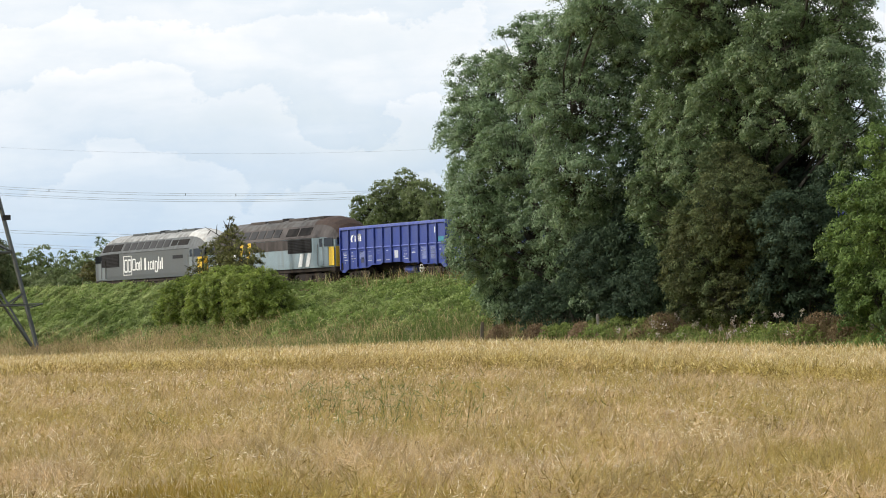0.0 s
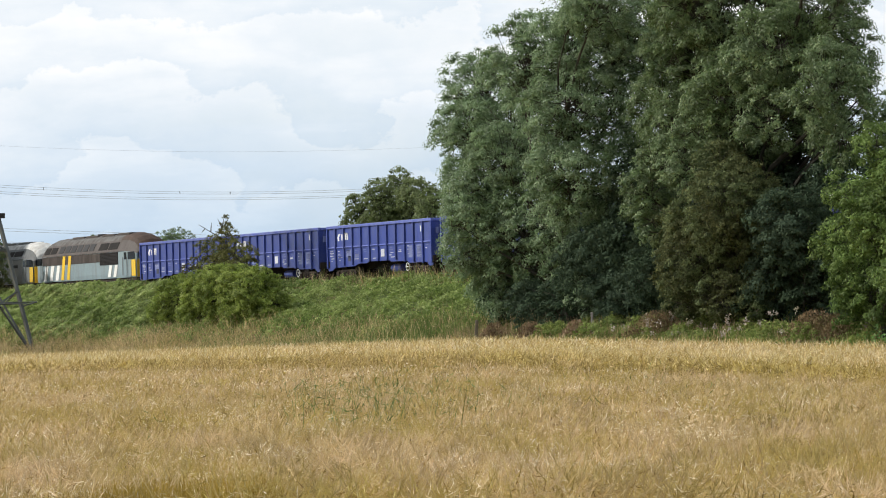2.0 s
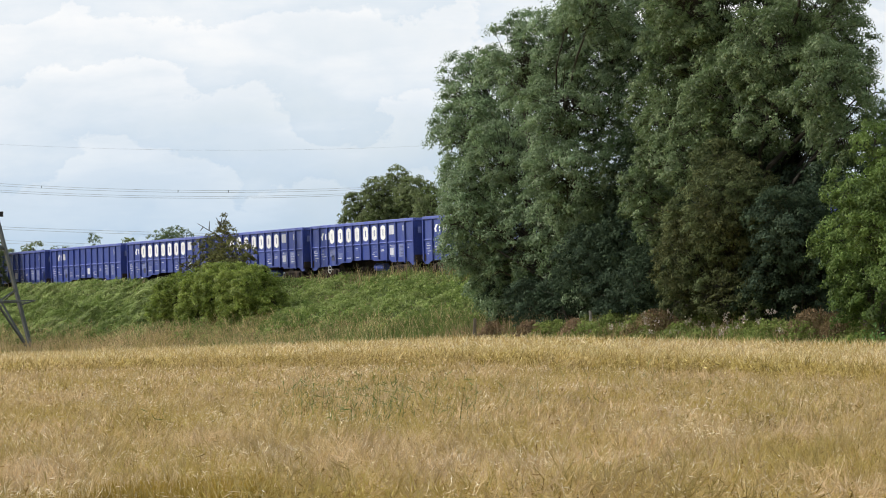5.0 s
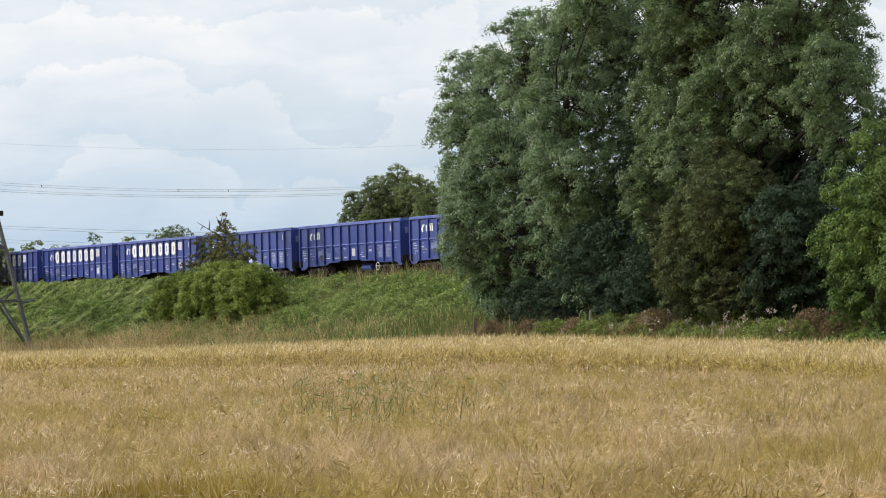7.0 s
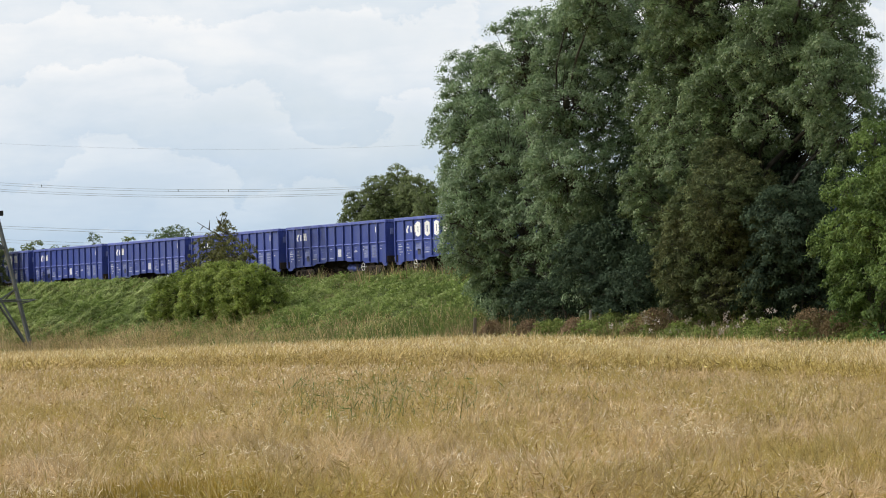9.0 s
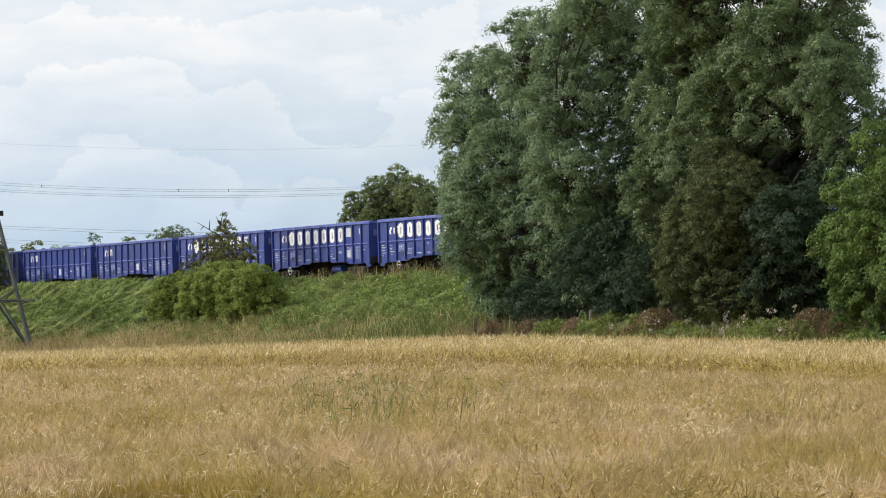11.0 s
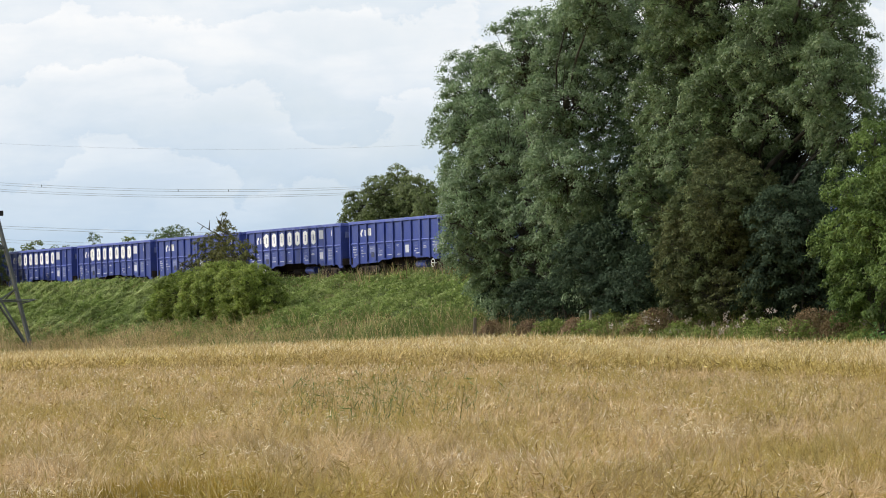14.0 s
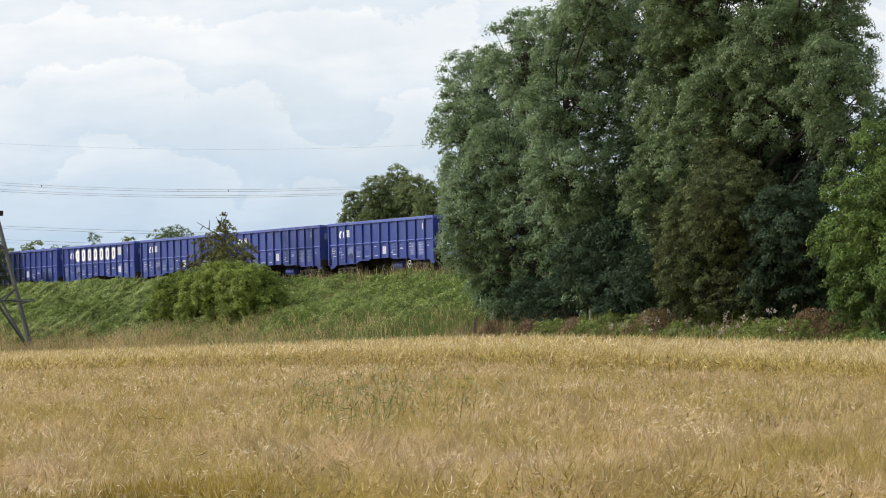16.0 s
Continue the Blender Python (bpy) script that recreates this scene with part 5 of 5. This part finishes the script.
def letter_wagon(w):
    """Seven hollow white slabs, one in each bay, and two small plates."""
    L, y = WAGON_L, 1.281
    for k in range(7):
        x = frac((2.5 + k) / 12, L)
        wide = (0.29, 0.30, 0.28, 0.28, 0.30, 0.30, 0.29)[k]
        part("lettering_slab", slab_frame(x - wide, x + wide, 2.06, 2.84, 0.245, y), M_WHITE, w, "large white lettering")
    part("notice_plate", boxed(frac(0.812, L), frac(0.768, L), y, y + 0.006, 2.32, 2.80), M_FADED, w)
    part("notice_plate", boxed(frac(0.805, L), frac(0.772, L), y, y + 0.006, 1.24, 1.60), M_FADED, w)


# Cross-section of the locomotive body: (half width, height) from the solebar to the middle of the roof.
SECTION = [(1.33, 1.02), (1.35, 1.30), (1.35, 2.68), (1.30, 2.80), (0.99, 3.40), (0.80, 3.62), (0.45, 3.80), (0.0, 3.88)]
STATIONS = [(-9.30, 2.70), (-9.12, 3.10), (-8.80, 3.42), (-8.30, 3.66), (-7.60, 3.82), (-6.90, 3.88), (6.90, 3.88), (7.60, 3.82), (8.30, 3.66), (8.80, 3.42), (9.12, 3.10), (9.30, 2.70)]


def section_at(top):
    k = (top - 1.02) / (3.88 - 1.02)
    out = []
    for yy, zz in SECTION:
        z = 1.02 + (zz - 1.02) * k if zz > 2.7 else min(zz, 1.02 + (2.78 - 1.02) * max(k, 0.86))
        out.append((yy * (0.94 + 0.06 * min(1, (k - 0.5) * 2)), z))
    return out


def shell(i0, i1, x0=None, x1=None):
    bm = bmesh.new()
    rows = []
    for x, top in STATIONS:
        prof = section_at(top)[i0:i1 + 1]
        full = prof + [(-a, b) for a, b in reversed(prof) if a > 0] if i1 == len(SECTION) - 1 else prof
        rows.append([bm.verts.new((x, a, b)) for a, b in full])
    for r, s in zip(rows, rows[1:]):
        for j in range(len(r) - 1):
            bm.faces.new((r[j], r[j + 1], s[j + 1], s[j]))
    bmesh.ops.recalc_face_normals(bm, faces=bm.faces)
    return bm


def slope_panel(bm, x0, x1, f0, f1, s=1, out=0.02):
    """A plate on the sloping roof side, f0 to f1 up the slope."""
    a, b = Vector((0, 1.30, 2.80)), Vector((0, 0.99, 3.40))
    nrm = Vector((0, 0.60, 0.31)).normalized()
    pts = []
    for f in (f0, f1):
        c = a.lerp(b, f)
        pts.append((c - nrm * 0.03, c + nrm * out))
    v = {}
    for i, x in enumerate((x0, x1)):
        for j in (0, 1):
            for k in (0, 1):
                p = pts[j][k]
                v[i, j, k] = bm.verts.new((x, s * p.y, p.z))
    for idx in (((0, 0, 1), (1, 0, 1), (1, 1, 1), (0, 1, 1)), ((0, 0, 0), (0, 1, 0), (1, 1, 0), (1, 0, 0)), ((0, 0, 0), (1, 0, 0), (1, 0, 1), (0, 0, 1)),
                ((0, 1, 0), (0, 1, 1), (1, 1, 1), (1, 1, 0)), ((0, 0, 0), (0, 0, 1), (0, 1, 1), (0, 1, 0)), ((1, 0, 0), (1, 1, 0), (1, 1, 1), (1, 0, 1))):
        bm.faces.new([v[k] for k in idx])
    bmesh.ops.recalc_face_normals(bm, faces=bm.faces)
    return bm


def loco(label, body_mat, cab_mat, roof_mat, slope_mat, side_panels, slope_panels, stripes, grille):
    o = thing("diesel_locomotive", pose(0, 0, 0), label, "locomotive", "locomotives of the train")
    L = LOCO_L
    part("roof", shell(4, 7), roof_mat, o)
    bm = shell(2, 4)
    half = bm.copy()
    for v in half.verts:
        v.co.y = -v.co.y
    bmesh.ops.reverse_faces(half, faces=half.faces)
    part("roof_side", bm, slope_mat, o)
    part("roof_side", half, slope_mat, o)
    bm = shell(0, 2)
    half = bm.copy()
    for v in half.verts:
        v.co.y = -v.co.y
    bmesh.ops.reverse_faces(half, faces=half.faces)
    part("body_side", bm, body_mat, o)
    part("body_side", half, body_mat, o)
    prof = section_at(2.70)
    for s, xe in ((1, 9.30), (-1, -9.30)):
        bm = bmesh.new()
        pts = prof[:3] + [(-a, b) for a, b in reversed(prof[:3])]
        lo = [bm.verts.new((xe, a, b)) for a, b in pts]
        hi = [bm.verts.new((xe + s * 0.05, a * 0.97, b)) for a, b in pts]
        bm.faces.new(lo)
        bm.faces.new(hi)
        for i in range(len(pts)):
            j = (i + 1) % len(pts)
            bm.faces.new((lo[i], lo[j], hi[j], hi[i]))
        bmesh.ops.recalc_face_normals(bm, faces=bm.faces)
        part("cab_front", bm, body_mat, o)
        x0, x1 = sorted((xe + s * 0.048, xe + s * 0.07))
        part("warning_panel", boxed(x0, x1, -1.26, 1.26, 1.04, 2.14, bevel=0.008), M_YELLOW, o, "yellow cab end panel")
        for t in (1, -1):
            part("windscreen", boxed(x0, x1, *sorted((t * 0.08, t * 1.16)), 2.22, 2.62, bevel=0.008), M_GLASS, o)
            part("cab_lamp", rod(bmesh.new(), (xe + s * 0.07, t * 0.95, 1.3), (xe + s * 0.12, t * 0.95, 1.3), 0.1, sides=10), M_ROOF, o)
        # cab side window, door line and yellow wrap on both sides
        for t in (1, -1):
            y0, y1 = (1.352, 1.362) if t > 0 else (-1.362, -1.352)
            part("cab_window", boxed(s * 7.98, s * 9.15, y0 * 0.992, y1 * 0.992, 2.16, 2.62), M_GLASS, o)
            part("cab_side", boxed(s * 7.12, s * 8.58, y0 - t * 0.006, y1 - t * 0.0075, 1.08, 2.14), cab_mat, o)
            part("cab_door", boxed(s * 7.25, s * 7.85, y0, y1 - t * 0.004, 1.12, 2.68), cab_mat, o)
            part("door_window", boxed(s * 7.36, s * 7.74, y0 + t * 0.006, y1 + t * 0.003, 2.16, 2.6), M_GLASS, o)
            for xx in (7.18, 7.92):
                part("handrail", rod(bmesh.new(), (s * xx, t * 1.40, 1.15), (s * xx, t * 1.40, 2.3), 0.02, sides=6), M_ROOF, o)
            if s < 0:
                part("warning_panel", boxed(s * 8.60, s * 9.29, *sorted((y0 * 0.988, y1 * 0.988)), 1.1, 2.12), M_YELLOW, o)
        buffers(o, xe, 1.02, 0.45)
        part("headstock", boxed(xe - s * 0.5, xe + s * 0.04, -1.3, 1.3, 0.72, 1.05, bevel=0.03), M_UNDER, o)
    for t in (1, -1):
        for f0, f1, z0, z1, m, nm in side_panels:
            y0, y1 = (1.351, 1.366) if t > 0 else (-1.366, -1.351)
            part(nm, boxed(frac(f1, L), frac(f0, L), y0, y1, z0, z1), m, o)
        for f0, f1, a, b, m, nm in slope_panels:
            part(nm, slope_panel(bmesh.new(), frac(f1, L), frac(f0, L), a, b, t), m, o)
        for f0, wide, lean, z0, z1, m in stripes:
            x0 = frac(f0, L)
            yy = (1.3515, 1.369) if t > 0 else (-1.369, -1.3515)
            part("stripe", plate(bmesh.new(), [(x0, z0), (x0 - wide, z0), (x0 - wide - lean, z1), (x0 - lean, z1)], *yy), m, o)
        f0, f1, z0, z1 = grille
        yy = (1.352, 1.372) if t > 0 else (-1.372, -1.352)
        g = part("radiator_grille", boxed(frac(f1, L), frac(f0, L), *yy, z0, z1, bevel=0.004), M_GRILLE, o, "large black radiator grille")
        for k in range(9):
            z = z0 + (k + 0.5) * (z1 - z0) / 9
            part("slat", boxed(frac(f1, L) + 0.05, frac(f0, L) - 0.05, t * 1.372, t * 1.386, z - 0.02, z + 0.012), M_SLATE, g)
    # roof fittings
    for x in (-5.2, -2.4, 0.6, 3.2):
        part("roof_panel", boxed(x - 1.1, x + 1.1, -0.55, 0.55, 3.74, 3.90, bevel=0.03), slope_mat, o)
    part("exhaust_port", boxed(-0.4, 0.4, -0.22, 0.22, 3.85, 3.98, bevel=0.03), M_GRILLE, o)
    part("cantrail", boxed(-7.4, 7.4, 1.30, 1.372, 2.675, 2.705, bevel=0.01), slope_mat, o)
    # running gear
    part("underframe", boxed(-9.0, 9.0, -1.25, 1.25, 0.80, 1.06, bevel=0.03), M_UNDER, o)
    part("fuel_tank", boxed(-2.6, 2.6, -1.2, 1.2, 0.32, 0.95, bevel=0.08), M_UNDER, o)
    for x in (5.8, -5.8):
        bogie(o, x, 2.05, 0.57, 3)
    return o


def cab_roof(o, material, label, start):
    """The domed roof over the trailing cab."""
    bm = bmesh.new()
    rows = []
    for x, top in STATIONS[:7]:
        prof = section_at(top)[4:]
        full = prof + [(-u, v) for u, v in reversed(prof) if u > 0]
        rows.append([bm.verts.new((x if x < 0 else -start, u * 1.006, v + 0.006)) for u, v in full])
    for r, q in zip(rows, rows[1:]):
        for j in range(len(r) - 1):
            bm.faces.new((r[j], r[j + 1], q[j + 1], q[j]))
    bmesh.ops.recalc_face_normals(bm, faces=bm.faces)
    part("cab_roof", bm, material, o, label)


def build_locos():
    slopes_a = [(0.075, 0.155, 0.08, 0.8, M_GRILLE, "roof_grille"), (0.165, 0.25, 0.08, 0.8, M_GRILLE, "roof_grille")]
    slopes_a += [(0.275 + 0.062 * k, 0.325 + 0.062 * k, 0.1, 0.85, M_SLATE, "roof_grille") for k in range(7)]
    slopes_a += [(0.715, 0.765, 0.2, 0.75, M_GRILLE, "roof_grille"), (0.775, 0.865, 0.2, 0.75, M_GRILLE, "roof_grille")]
    a = loco("grey diesel locomotive with white side lettering", M_GREY, M_CAB_SIDE, M_ROOF, M_SLOPE_A,
             [(0.745, 0.835, 2.12, 2.32, M_SLATE, "nameplate")], slopes_a, [], (0.075, 0.245, 1.86, 2.66))
    # white emblem frame and lettering bars on the seen side
    y0, y1 = 1.352, 1.362
    L = LOCO_L

    def bar(f0, f1, z0, z1):
        part("lettering_bar", boxed(frac(f1, L), frac(f0, L), y0, y1, z0, z1), M_WHITE, a)

    for f0, f1, z0, z1 in ((0.285, 0.365, 2.46, 2.50), (0.285, 0.365, 1.28, 1.32), (0.285, 0.289, 1.28, 2.50), (0.361, 0.365, 1.28, 2.50)):
        bar(f0, f1, z0, z1)
    # (start, width, foot, head, hollow) of each white shape
    for f, wide, z0, z1, hollow in ((0.294, 0.031, 1.46, 2.28, 1), (0.330, 0.030, 1.46, 2.28, 1), (0.371, 0.031, 1.56, 2.30, 1), (0.408, 0.024, 1.56, 2.06, 1),
                                    (0.437, 0.008, 1.56, 2.10, 0), (0.450, 0.008, 1.56, 2.34, 0), (0.484, 0.016, 1.54, 2.30, 0),
                                    (0.519, 0.009, 1.54, 2.06, 0), (0.537, 0.024, 1.54, 2.06, 1), (0.567, 0.008, 1.54, 2.10, 0),
                                    (0.581, 0.026, 1.36, 2.06, 1), (0.613, 0.009, 1.54, 2.32, 0), (0.629, 0.008, 1.54, 2.04, 0), (0.644, 0.010, 1.54, 2.24, 0)):
        if hollow:
            part("lettering_shape", slab_frame(frac(f + wide, L), frac(f, L), z0, z1, 0.095, y0, 0.01), M_WHITE, a)
        else:
            bar(f, f + wide, z0, z1)
    slopes_b = [(0.075, 0.13, 0.1, 0.8, M_GRILLE, "roof_grille"), (0.14, 0.20, 0.1, 0.8, M_GRILLE, "roof_grille")]
    slopes_b += [(0.225 + 0.062 * k, 0.275 + 0.062 * k, 0.1, 0.85, M_SLATE, "roof_grille") for k in range(6)]
    slopes_b += [(0.635, 0.72, 0.08, 0.8, M_GRILLE, "roof_grille"), (0.73, 0.82, 0.08, 0.8, M_GRILLE, "roof_grille")]
    stripes = [(0.078 + 0.062 * k, 0.55, 0.42, 1.10, 2.08, M_WHITE) for k in range(3)]
    stripes += [(0.262 + 0.060 * k, 0.5, 0.42, 1.10, 2.66, M_YELLOW) for k in range(2)]
    stripes += [(0.735 + 0.055 * k, 0.5, 0.35, 1.10, 1.85, M_WHITE) for k in range(2)]
    b = loco("weathered two-tone locomotive, brown over pale blue", M_PALE_BLUE, M_PALE_BLUE, M_ROOF_RUST, M_SLOPE_B,
             [(0.065, 0.835, 2.10, 2.66, M_BROWN, "dark_band")], slopes_b, stripes, (0.66, 0.838, 1.88, 2.655))
    cab_roof(a, M_CAB_ROOF, "dirty white cab roof", 6.35)
    cab_roof(b, M_RUST_ROOF, "rust-brown cab roof", 5.9)
    return a, b


def build_train():
    first = build_wagon()
    wagons = [first] + [copy_thing(first, pose(0, 0, 0)) for _ in range(18)]
    for n, w in enumerate(wagons, 1):
        if n not in (4, 5, 6, 11, 12, 13, 15):
            part("notice_plate", boxed(frac(0.555, WAGON_L), frac(0.522, WAGON_L), 1.277, 1.284, 1.28, 1.68), M_FADED, w)
    for n, w in enumerate(wagons, 1):
        x = frac(0.19 if n in (4, 5, 6, 11, 12, 13, 15, 17) else 0.78, WAGON_L)
        bm = ring(bmesh.new(), (x, 1.345, 0.66), 0.20, 0.02, 18)
        rod(bm, (x - 0.19, 1.345, 0.68), (x + 0.19, 1.345, 0.68), 0.015, sides=5)
        rod(bm, (x, 1.15, 0.66), (x, 1.36, 0.66), 0.03, sides=6)
        part("brake_wheel", bm, M_WHITE, w, "white painted handbrake wheel")
    part("paint_patch", boxed(frac(0.975, WAGON_L), frac(0.925, WAGON_L), 1.277, 1.284, 1.98, 2.24), M_TEAL, first, "teal paint patch")
    for n in (4, 5, 6, 11, 12, 13, 15):
        letter_wagon(wagons[n - 1])
        tagged(wagons[n - 1], "blue ribbed box wagon with large white lettering")
    return build_locos(), wagons


# ---------------------------------------------------------------- pylon and lines
def build_pylon():
    """A lattice tower with four battered legs, crossed bracing, a climbing guard and three pairs of arms."""
    foot, half_diag, batter = Vector((-23.70, 199.0, 0.2)), 6.0, 0.235
    ob = thing("electricity_pylon", pose(foot.x - half_diag, foot.y, float(ground_z(foot.x, foot.y)) - 0.1, 0, 0, 0), "grey steel lattice electricity pylon at the embankment foot", "pylon")

    def corner(k, z):
        r = half_diag - batter * min(z, 16.0) - 0.045 * max(z - 16.0, 0)
        a = k * math.pi / 2
        return Vector((r * math.cos(a), r * math.sin(a), z))

    levels = [0.0, 6.2, 8.8, 11.8, 16.0, 19.5, 23.0, 26.5, 30.0, 34.0]
    for k in range(4):
        for z0, z1 in ((0.0, 16.0), (16.0, 34.0)):
            bm = bmesh.new()
            a, b = corner(k, z0), corner(k, z1)
            rod(bm, a, b, 0.13 if z0 == 0 else 0.1, 0.12 if z0 == 0 else 0.08, 4)
            part("leg", bm, M_STEEL, ob)
        part("footing", boxed(corner(k, 0).x - 0.45, corner(k, 0).x + 0.45, corner(k, 0).y - 0.45, corner(k, 0).y + 0.45, -0.6, 0.2, bevel=0.05), M_SLEEPER, ob)
    for k in range(4):
        for i, (z0, z1) in enumerate(zip(levels, levels[1:])):
            r = 0.075 if z0 < 16 else 0.045
            a0, b0, a1, b1 = corner(k, z0), corner((k + 1) % 4, z0), corner(k, z1), corner((k + 1) % 4, z1)
            if i == 0:
                mid = (a1 + b1) / 2
                part("brace", rod(bmesh.new(), a0, mid, r, sides=4), M_STEEL, ob)
                part("brace", rod(bmesh.new(), b0, mid, r, sides=4), M_STEEL, ob)
                for c0, c1 in ((a0, a1), (b0, b1)):
                    part("brace", rod(bmesh.new(), c0.lerp(mid, 0.5), c0.lerp(c1, 0.62), r * 0.6, sides=4), M_STEEL, ob)
            else:
                part("brace", rod(bmesh.new(), a0, b1, r, sides=4), M_STEEL, ob)
                part("brace", rod(bmesh.new(), b0, a1, r, sides=4), M_STEEL, ob)
            if i in (0, 1, 3, 5, 7):
                part("cross_bar", rod(bmesh.new(), a1, b1, r, sides=4), M_STEEL, ob)
        # climbing guard: outward arms with strands of barbed wire
        a, b = corner(k, 2.95), corner((k + 1) % 4, 2.95)
        out = Vector((a.x, a.y, 0)).normalized()
        part("guard_arm", rod(bmesh.new(), a, a + out * 0.9 + Vector((0, 0, 0.25)), 0.045, sides=4), M_STEEL, ob)
        for s in (0.35, 0.75):
            o2 = Vector((b.x, b.y, 0)).normalized()
            part("guard_wire", rod(bmesh.new(), a + out * s + Vector((0, 0, 0.1 + 0.2 * s)), b + o2 * s + Vector((0, 0, 0.1 + 0.2 * s)), 0.03, sides=4), M_STEEL, ob)
    part("plate", boxed(half_diag - batter * 8.2 - 0.05, half_diag - batter * 8.2 + 0.42, -0.12, -0.06, 8.05, 8.35), M_SLATE, ob, "small dark plate on the leg")
    for z, reach in ((21.0, 6.5), (27.0, 8.0), (33.0, 6.0)):
        for s in (1, -1):
            for y in (-0.6, 0.6):
                part("arm", rod(bmesh.new(), (0.0, y, z), (0, s * reach, z + 0.3), 0.06, sides=4), M_STEEL, ob)
            part("arm", rod(bmesh.new(), (0.0, 0, z + 1.8), (0, s * reach, z + 0.3), 0.05, sides=4), M_STEEL, ob)
    part("peak", rod(bmesh.new(), (0, 0, 34.0), (0, 0, 37.5), 0.12, 0.05, 5), M_STEEL, ob)


def cable(name, y, x0, z0, x1, z1, low, r, label):
    """A hanging cable; low is how far its middle hangs below the straight line."""
    cu = bpy.data.curves.new(name, "CURVE")
    cu.dimensions = "3D"
    cu.bevel_depth, cu.bevel_resolution = r, 1
    sp = cu.splines.new("POLY")
    n = 40
    sp.points.add(n)
    for i in range(n + 1):
        f = i / n
        sp.points[i].co = (x0 + (x1 - x0) * f, y, z0 + (z1 - z0) * f - 4 * low * f * (1 - f), 1)
    cu.materials.append(M_WIRE)
    return tagged(new(name, cu), label, "power line", "overhead power lines")


def build_lines():
    y = 330.0
    lb = "thin grey overhead power cable"
    first = cable("power_cable", y, -80.0, 21.3, 40.0, 18.6, 5.45, 0.015, lb)
    for dz in (-0.2, -0.58, -0.76):
        cable("power_cable", y, -80.0, 21.3 + dz * 1.25, 40.0, 18.6 + dz * 0.7, 5.45, 0.015, lb)
    for dz in (0.0, -0.25):
        cable("power_cable", y, -80.0, 14.9 + dz, 40.0, 9.4 + dz * 0.8, 1.8, 0.016, lb)
    cable("power_cable", y, -80.0, 13.8, 40.0, 8.0, 1.9, 0.014, lb)
    cable("power_cable", y, -80.0, 13.5, 40.0, 7.8, 1.9, 0.014, lb)
    cable("power_cable", y, -80.0, 24.2, 60.0, 24.0, 5.9, 0.007, "very thin earth wire high above the line")
    for k, x in enumerate((-38.1, -25.1, -20.3)):
        f = (x + 80.0) / 120.0
        z = 21.3 - 2.7 * f - 4 * 5.45 * f * (1 - f)
        part("spacer_clamp", rod(bmesh.new(), (x, y, z - 0.22), (x, y, z + 0.03), 0.035, sides=6), M_STEEL, first)


def build_posts():
    for px, py, half, tall, lean, material, label in ((1.15, 142.0, 0.07, 1.65, 3, M_POST, "weathered wooden fence post at the crop edge"),
                                                      (5.75, 135.7, 0.05, 1.6, -2, M_SLEEPER, "pale short stake in the hedge bottom")):
        p = thing("fence_post", pose(px, py, float(ground_z(px, py)) - 0.1, 0, lean, 0), label, "post", "posts at the crop edge")
        part("post", boxed(-half, half, -half, half, 0, tall, bevel=half * 0.3), material, p)


# ---------------------------------------------------------------- build and move
build_ground()
build_field()
build_trees()
LOCOS, WAGONS = build_train()
build_pylon()
build_lines()
build_posts()
build_verges()
build_track()


def front_place(t):
    """How far along the line the leading end of the first wagon is at t seconds."""
    return 223.82 + 14.7506 * t + 0.026185 * t * t + 0.000232 * t ** 3 - PITCH


def motions():
    times = [i * 0.5 for i in range(33)]
    trains = [(LOCOS[0], 38.8 - LOCO_L / 2), (LOCOS[1], 19.4 - LOCO_L / 2)]
    trains += [(w, -PITCH * i - WAGON_L / 2) for i, w in enumerate(WAGONS)]
    for ob, off in trains:
        rows = []
        for t in times:
            x, y = track_xy(front_place(t) + off)
            rows.append((t, pose(float(x), float(y), RAIL_Z, 0, 0, HEADING)))
        walk(ob, rows)
    for ob, off in trains:
        for bg in [c for c in ob.children if c.name.startswith("bogie")]:
            for ax in [c for c in bg.children if c.name.startswith("wheelset")]:
                r = 0.57 if ob in LOCOS else 0.46
                x, y, z = ax.location
                walk(ax, [(k / 30, pose(x, y, z, 0, math.degrees((front_place(k / 30) - front_place(0)) / r), 0)) for k in range(481)])


motions()
